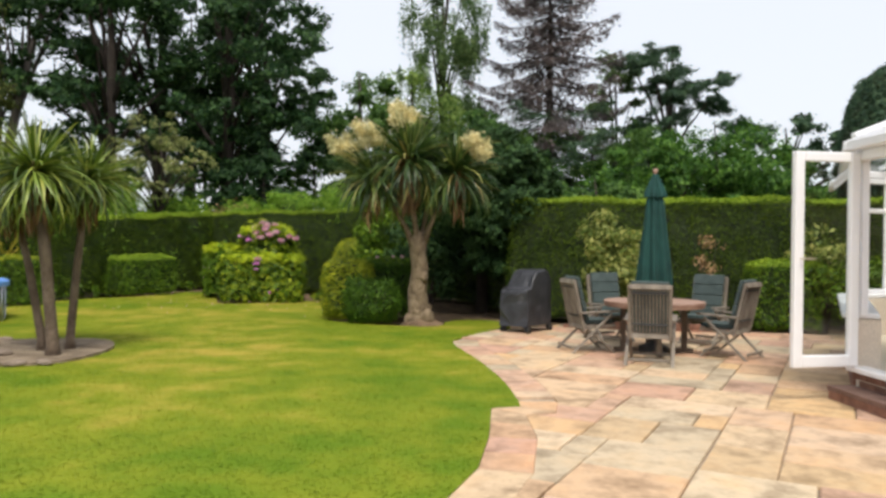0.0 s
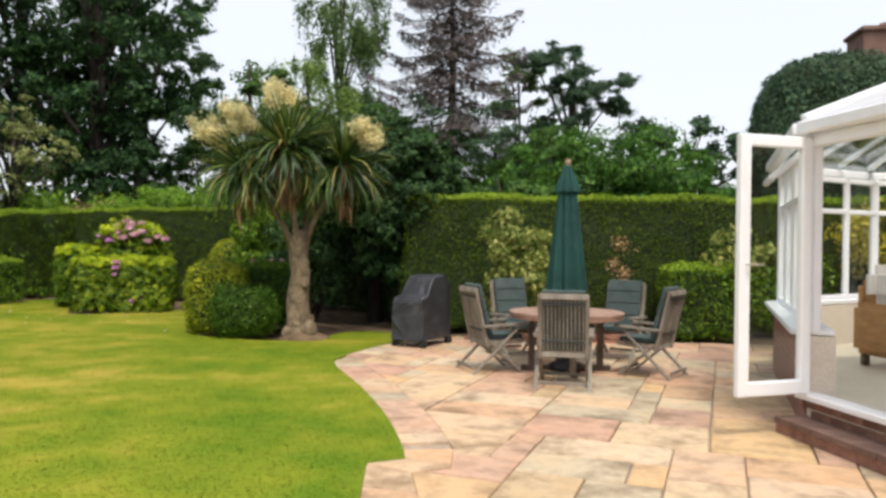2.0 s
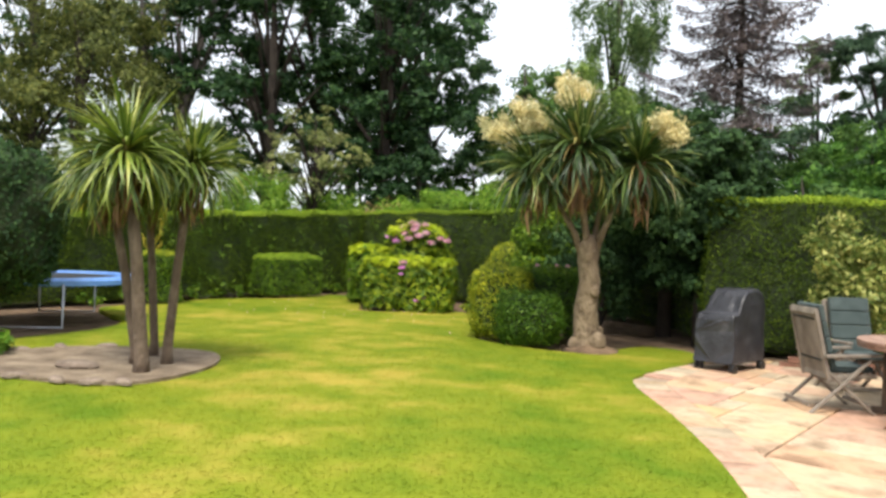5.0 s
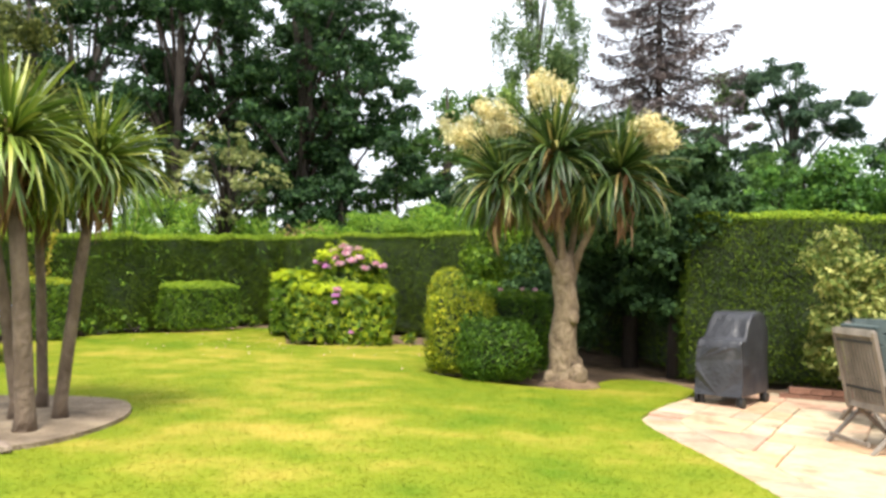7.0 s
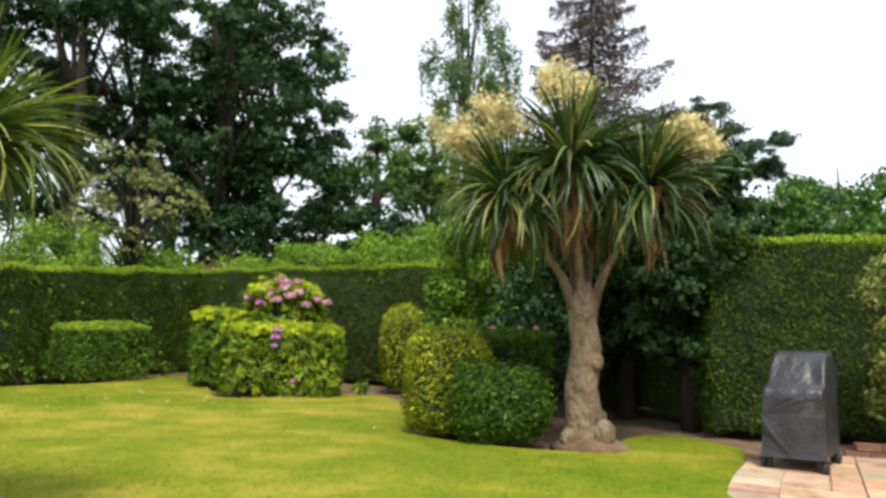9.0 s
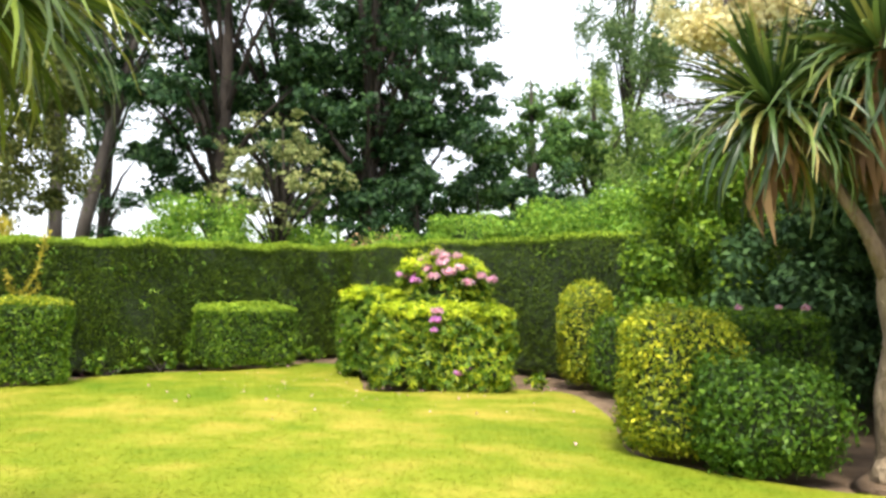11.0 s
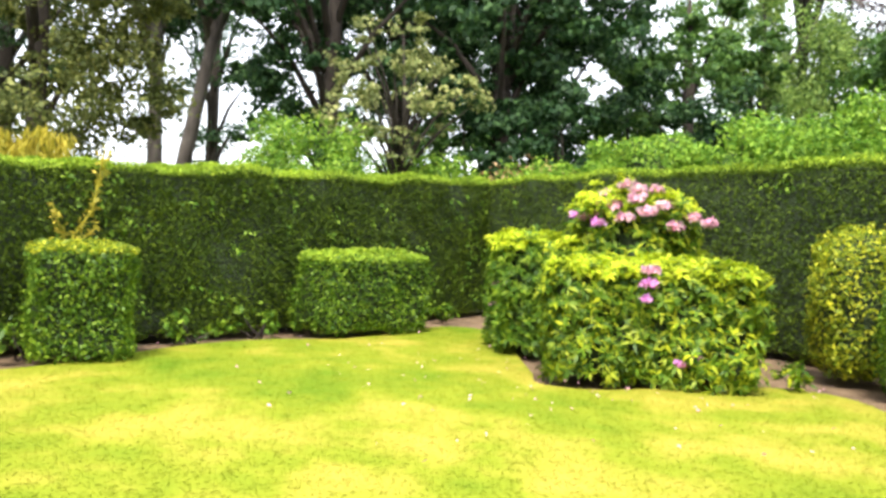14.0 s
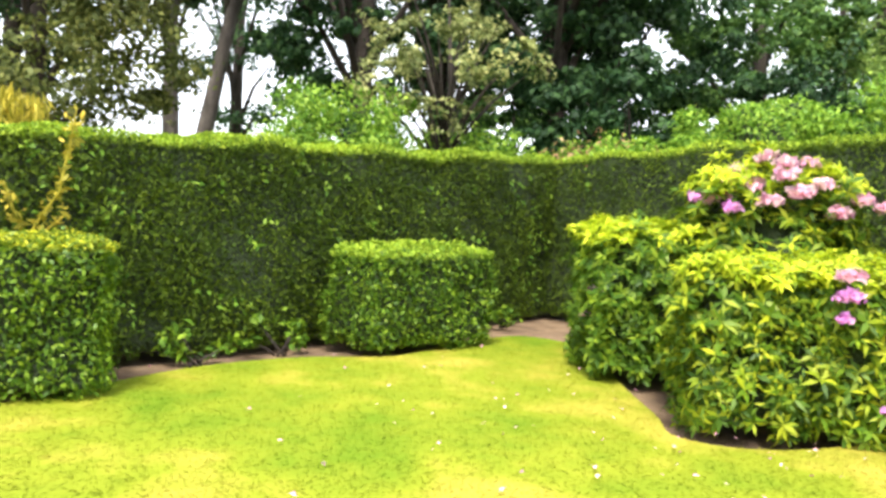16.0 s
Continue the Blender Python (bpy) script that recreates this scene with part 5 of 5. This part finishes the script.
bb = box_bm((-0.1075, -0.006, -0.0325), (0.1075, 0.03, 0.0325))
BRICK = bpy.data.meshes.new("brick")
bb.to_mesh(BRICK)
bb.free()
BRICK.materials.append(M_BRICK)

for i, (p, q) in enumerate(zip(CORNERS, CORNERS[1:])):
    n = inward(p, q)
    if i == 0:
        # the side with the open door: a doorway next to the corner, a fixed light beyond it
        split = C + A_DIR * 1.1
        for v in (split, p):
            bar(cons, v + Z * FLOOR_Z, v + Z * EAVE, 0.09, 0.09, "post", up=(0, 1, 0))
        bar(cons, p + Z * (EAVE - 0.05), q + Z * (EAVE - 0.05), 0.08, 0.1)
        th = bmesh.new()
        beam(th, C - A_DIR * 0.05 + Z * (FLOOR_Z + 0.02), p + Z * (FLOOR_Z + 0.02), 0.16, 0.05)
        part("threshold", th, M_WHITE, cons, "white raised threshold")
        pane(cons, p, split, FLOOR_Z + 0.05, EAVE - 0.1)
        brick_wall(cons, p + n * 0.02, C + n * 0.02, -0.05, FLOOR_Z - 0.01, 0.2)
        continue
    brick_wall(cons, p, q, -0.05, SILL - 0.03, 0.2)
    sl = bmesh.new()
    beam(sl, p + n * 0.03 + Z * SILL, q + n * 0.03 + Z * SILL, 0.32, 0.045)
    part("window_sill", sl, M_WHITE, cons)
    m = max(2, round((q - p).length / 0.75))
    for k in range(m + 1):
        v = p.lerp(q, k / m) + n * 0.05
        bar(cons, v + Z * SILL, v + Z * EAVE, 0.07, 0.07, "mullion", up=(0, 1, 0))
    for z in (SILL + 0.05, 1.9, EAVE - 0.05):
        bar(cons, p + n * 0.05 + Z * z, q + n * 0.05 + Z * z, 0.065, 0.06)
    for k in range(m):
        a, b = p.lerp(q, k / m) + n * 0.05, p.lerp(q, (k + 1) / m) + n * 0.05
        pane(cons, a, b, SILL + 0.08, 1.87)
        if i == 1 and k == 1:
            # a top light that stands open, hinged above
            out = -n * 0.28
            f1, f2 = a + Z * 2.28 - n * 0.05, b + Z * 2.28 - n * 0.05
            g1, g2 = a + Z * 2.08 + out, b + Z * 2.08 + out
            vent = bmesh.new()
            for s, t in ((f1, f2), (g1, g2), (f1, g1), (f2, g2)):
                beam(vent, s, t, 0.05, 0.05)
            part("open_top_light", vent, M_WHITE, cons, "top-hung window standing open")
        else:
            pane(cons, a, b, 1.93, EAVE - 0.08)

# gutter, roof with glazing bars
RIDGE = [Vector((5.6, 8.0, 3.6)), Vector((5.6, 10.6, 3.6))]
for p, q in zip(CORNERS, CORNERS[1:]):
    n = inward(p, q)
    bar(cons, p - n * 0.08 + Z * (EAVE + 0.05), q - n * 0.08 + Z * (EAVE + 0.05), 0.12, 0.1, "gutter")
    r0 = RIDGE[0] if p is CORNERS[0] else RIDGE[1]
    r1 = RIDGE[1]
    rf = bmesh.new()
    base = [p - n * 0.06 + Z * (EAVE + 0.1), q - n * 0.06 + Z * (EAVE + 0.1), r1, r0]
    base = base[:3] if (r1 - r0).length < 0.01 else base
    lo = [rf.verts.new(v) for v in base]
    hi = [rf.verts.new(v + Z * 0.025) for v in base]
    rf.faces.new(lo[::-1])
    rf.faces.new(hi)
    for k in range(len(lo)):
        j = (k + 1) % len(lo)
        rf.faces.new((lo[k], lo[j], hi[j], hi[k]))
    sheet = part("roof_sheet", rf, M_ROOF if p is CORNERS[0] else M_GLASS, cons)
    sheet.visible_shadow = p is CORNERS[0]
    for k in range(4):
        e = p.lerp(q, k / 3) - n * 0.06 + Z * (EAVE + 0.14)
        bar(cons, e, r0.lerp(r1, k / 3) + Z * 0.04, 0.05, 0.05, "glazing_bar")
fl = prism([tuple(v[:2]) for v in CORNERS] + [(7.6, 6.0)], 0.0, FLOOR_Z)
setting("floor", fl, M_FLOOR, "cream tiled conservatory floor", "floor")

# raised brick step before the doorway
step = thing("brick_step", (0, 0, 0), 0, "low dark brick step before the conservatory door", "step")
n = inward(CORNERS[0], C)
sp0, sp1 = C - A_DIR * 0.02 - n * 0.02, C + A_DIR * 3.0 - n * 0.02
part("riser", prism([tuple(v[:2]) for v in (sp0, sp1, sp1 - n * 0.24, sp0 - n * 0.24)], -0.05, 0.07), M_BRICK, step)
for k in range(14):
    a, b = sp0.lerp(sp1, k / 14 + 0.002), sp0.lerp(sp1, (k + 1) / 14 - 0.002)
    part("brick", prism([tuple(v[:2]) for v in (a, b, b - n * 0.26, a - n * 0.26)], 0.074, 0.12), M_TILE, step)

# open door leaf
door = thing("open_glass_door", (0, 0, 0), 0, "white glazed door standing open over the patio", "door")
HINGE, FREE = Vector((2.87, 8.95, 0)), Vector((2.26, 8.65, 0))
D0, D1 = 0.31, 2.31
dd = (FREE - HINGE).normalized()
part("door_stile", beam(bmesh.new(), HINGE + dd * 0.05 + Z * D0, HINGE + dd * 0.05 + Z * D1, 0.1, 0.06, dd.cross(Z)), M_WHITE, door)
part("door_stile", beam(bmesh.new(), FREE - dd * 0.05 + Z * D0, FREE - dd * 0.05 + Z * D1, 0.1, 0.06, dd.cross(Z)), M_WHITE, door)
part("door_rail", beam(bmesh.new(), HINGE + dd * 0.1 + Z * (D0 + 0.055), FREE - dd * 0.1 + Z * (D0 + 0.055), 0.06, 0.11), M_WHITE, door)
part("door_rail", beam(bmesh.new(), HINGE + dd * 0.1 + Z * (D1 - 0.045), FREE - dd * 0.1 + Z * (D1 - 0.045), 0.06, 0.09), M_WHITE, door)
pane(door, HINGE + dd * 0.1, FREE - dd * 0.1, D0 + 0.11, D1 - 0.09)
hd = bmesh.new()
dn = dd.cross(Z)
for s in (-1, 1):
    tube(hd, [FREE - dd * 0.06 + Z * 1.32 + dn * 0.02 * s, FREE - dd * 0.06 + Z * 1.32 + dn * 0.07 * s, FREE - dd * 0.19 + Z * 1.32 + dn * 0.07 * s], [0.011, 0.011, 0.009], 8)
part("door_handle", hd, M_BRASS, door, "pale brass lever handle")


def wicker_chair(at, rz):
    ob = thing("wicker_armchair", at, rz, "honey-coloured wicker armchair with off-white cushions", "armchair")
    part("base", box_bm((-0.4, -0.4, 0.1), (0.4, 0.4, 0.42), 0.05), M_WICKER, ob)
    part("backrest", box_bm((-0.42, -0.46, 0.12), (0.42, -0.32, 0.86), 0.06), M_WICKER, ob)
    for s in (-1, 1):
        part("armrest", box_bm((s * 0.43 - 0.07, -0.42, 0.12), (s * 0.43 + 0.07, 0.42, 0.64), 0.06), M_WICKER, ob)
    for x in (-0.36, 0.36):
        for y in (-0.36, 0.36):
            part("leg", box_bm((x - 0.03, y - 0.03, 0), (x + 0.03, y + 0.03, 0.13)), M_TEAKDARK, ob)
    part("seat_cushion", box_bm((-0.36, -0.31, 0.42), (0.36, 0.4, 0.54), 0.05), M_LINEN, ob)
    part("back_cushion", box_bm((-0.38, -0.44, 0.62), (0.38, -0.2, 1.02), 0.1), M_LINEN, ob, "plump off-white cushion")


wicker_chair((4.5, 10.7, FLOOR_Z), 200)
# yellow leaf colour stands for light on the foliage beyond the glass
loose_shrub("sunlit_shrub", (6.0, 15.0), 0.8, 0.6, 2.3, M_YELLOW, "shrub coloured a sunlit yellow, seen through the conservatory glass", 2500, 0.11, 0.5, 20)

# the house behind
house = thing("house", (0, 0, 0), 0, "brick house with brown tiled roof and chimney", "house")
part("wall", prism([(7.6, -4.0), (13.5, -4.0), (13.5, 24.0), (7.6, 24.0)], -0.1, 3.2), M_BRICK, house)
rf = bmesh.new()
pts = [(7.3, -4.3, 3.2), (13.8, -4.3, 3.2), (13.8, 24.3, 3.2), (7.3, 24.3, 3.2), (10.5, -1.0, 5.4), (10.5, 21.0, 5.4)]
vs = [rf.verts.new(v) for v in pts]
for f in ((0, 1, 4), (1, 2, 5, 4), (2, 3, 5), (3, 0, 4, 5), (0, 3, 2, 1)):
    rf.faces.new([vs[k] for k in f])
bmesh.ops.recalc_face_normals(rf, faces=rf.faces[:])
part("roof", rf, M_TILE, house)
ch = part("chimney", box_bm((7.75, 21.0, 3.0), (9.1, 22.0, 6.35)), M_TILE, house)
part("chimney_cap", box_bm((7.68, 20.93, 6.35), (9.17, 22.07, 6.47), 0.03), M_TILE, ch)
part("chimney_pot", tube(bmesh.new(), [(8.4, 21.5, 6.45), (8.4, 21.5, 6.65)], [0.15, 0.12], 12), M_TILE, ch)

# low brick edging of the border behind the patio
kb = thing("brick_edging", (0, 0, 0), 0, "low brown brick edging at the back of the patio", "edging")
for k in range(12):
    for r_ in range(2):
        o = new("brick", BRICK)
        o.parent = kb
        o.matrix_local = pose(-0.35 + k * 0.225 + 0.1 * r_, 14.02 + 0.01 * k, 0.01 + r_ * 0.075, 0, 0, 2) @ Matrix.Diagonal((1, 3.0, 1, 1))


# ---------------------------------------------------------------- patio slabs
patio_poly = patio_line + [(7.6, -5.0), (7.6, 14.6), (2.6, 14.4), (0.5, 13.95), (-0.6, 14.5)]
pb = prism(patio_poly, -0.1, -0.03)
bmesh.ops.triangulate(pb, faces=pb.faces[:])
patio = setting("patio", pb, M_MORTAR, "patio of buff and pink sandstone slabs", "patio")


def clip(poly, a, b):
    """The side of a plan outline to the left of the line from a to b."""
    out = []
    for k in range(len(poly)):
        p, q = poly[k - 1], poly[k]
        s = (b[0] - a[0]) * (p[1] - a[1]) - (b[1] - a[1]) * (p[0] - a[0])
        t = (b[0] - a[0]) * (q[1] - a[1]) - (b[1] - a[1]) * (q[0] - a[0])
        if (s >= 0) != (t >= 0):
            w = s / (s - t)
            out.append((p[0] + (q[0] - p[0]) * w, p[1] + (q[1] - p[1]) * w))
        if t >= 0:
            out.append(q)
    return out


def slab(outline):
    cx, cy = sum(p[0] for p in outline) / len(outline), sum(p[1] for p in outline) / len(outline)
    bm = bmesh.new()
    z = random.uniform(-0.004, 0.004)
    lo = [bm.verts.new((x - cx, y - cy, -0.05)) for x, y in outline]
    mid = [bm.verts.new((x - cx, y - cy, z - 0.012)) for x, y in outline]
    hi = [bm.verts.new(((x - cx) * 0.975, (y - cy) * 0.975, z - 0.005 + random.uniform(-0.002, 0.002))) for x, y in outline]
    for a, b in ((lo, mid), (mid, hi)):
        for k in range(len(a)):
            j = (k + 1) % len(a)
            bm.faces.new((a[k], a[j], b[j], b[k]))
    bm.faces.new(hi)
    bmesh.ops.recalc_face_normals(bm, faces=bm.faces[:])
    ob = part("slab", bm, M_SLAB, patio)
    ob.location = (cx, cy, 0)


# a border course along the lawn's edge
edge = np.array(patio_line)
W_EDGE = 0.36
seg = np.diff(edge, axis=0)
nrm = np.stack((-seg[:, 1], seg[:, 0]), 1) / np.linalg.norm(seg, axis=1, keepdims=True)
vn = np.vstack((nrm[:1], (nrm[1:] + nrm[:-1]) / 2, nrm[-1:]))
inner = edge + vn / np.linalg.norm(vn, axis=1, keepdims=True) * W_EDGE
for k in range(len(seg)):
    a0, a1, b0, b1 = edge[k], edge[k + 1], inner[k], inner[k + 1]
    parts_ = max(1, round(np.linalg.norm(seg[k]) / 0.42))
    for j in range(parts_):
        u, v = (j + 0.012) / parts_, (j + 0.988) / parts_
        if edge[k][1] > -1.5 and np.linalg.norm(seg[k]) > 0.2:
            slab([tuple(a0 + (a1 - a0) * u), tuple(a0 + (a1 - a0) * v), tuple(b0 + (b1 - b0) * v), tuple(b0 + (b1 - b0) * u)])

# random rectangles inside it
inner_poly = [tuple(p) for p in inner] + [(6.2, -5.0), (6.2, 14.5), (2.6, 14.38), (0.5, 13.93), (-0.6, 14.4)]
U, CELL = radians(-12), 0.235
cu, su = math.cos(U), math.sin(U)
taken = {}
cells = [(i, j) for j in range(-16, 80) for i in range(-24, 42)]
SHAPES = [(3, 2), (2, 3), (2, 2), (3, 3), (2, 1), (1, 2), (4, 2), (1, 1), (3, 1)]
for i, j in cells:
    if (i, j) in taken:
        continue
    random.shuffle(SHAPES)
    for w, h in sorted(SHAPES, key=lambda s: -s[0] * s[1] * random.uniform(0.25, 1)) + [(1, 1)]:
        if all((i + a, j + b) not in taken for a in range(w) for b in range(h)):
            break
    for a in range(w):
        for b in range(h):
            taken[(i + a, j + b)] = 1
    g0, g1 = 0.007, 0.007
    quad = [(i * CELL + g0, j * CELL + g1), ((i + w) * CELL - g0, j * CELL + g1), ((i + w) * CELL - g0, (j + h) * CELL - g1), (i * CELL + g0, (j + h) * CELL - g1)]
    quad = [(x * cu - y * su + random.uniform(-0.006, 0.006), x * su + y * cu + random.uniform(-0.006, 0.006)) for x, y in quad]
    my = sum(p[1] for p in quad) / 4
    mx = sum(p[0] for p in quad) / 4
    if my < -1.0 or mx > 5.6 or not inside(patio_poly, np.array([mx]), np.array([my]))[0]:
        if not any(inside(inner_poly, np.array([x]), np.array([y]))[0] for x, y in quad) or my < -1.0 or mx > 5.6:
            continue
    piece = list(inner_poly)
    for k in range(4):
        piece = clip(piece, quad[k], quad[(k + 1) % 4])
        if len(piece) < 3:
            break
    if len(piece) < 3:
        continue
    area = abs(sum(p[0] * q[1] - q[0] * p[1] for p, q in zip(piece, piece[1:] + piece[:1]))) / 2
    if area > 0.01:
        slab(piece)
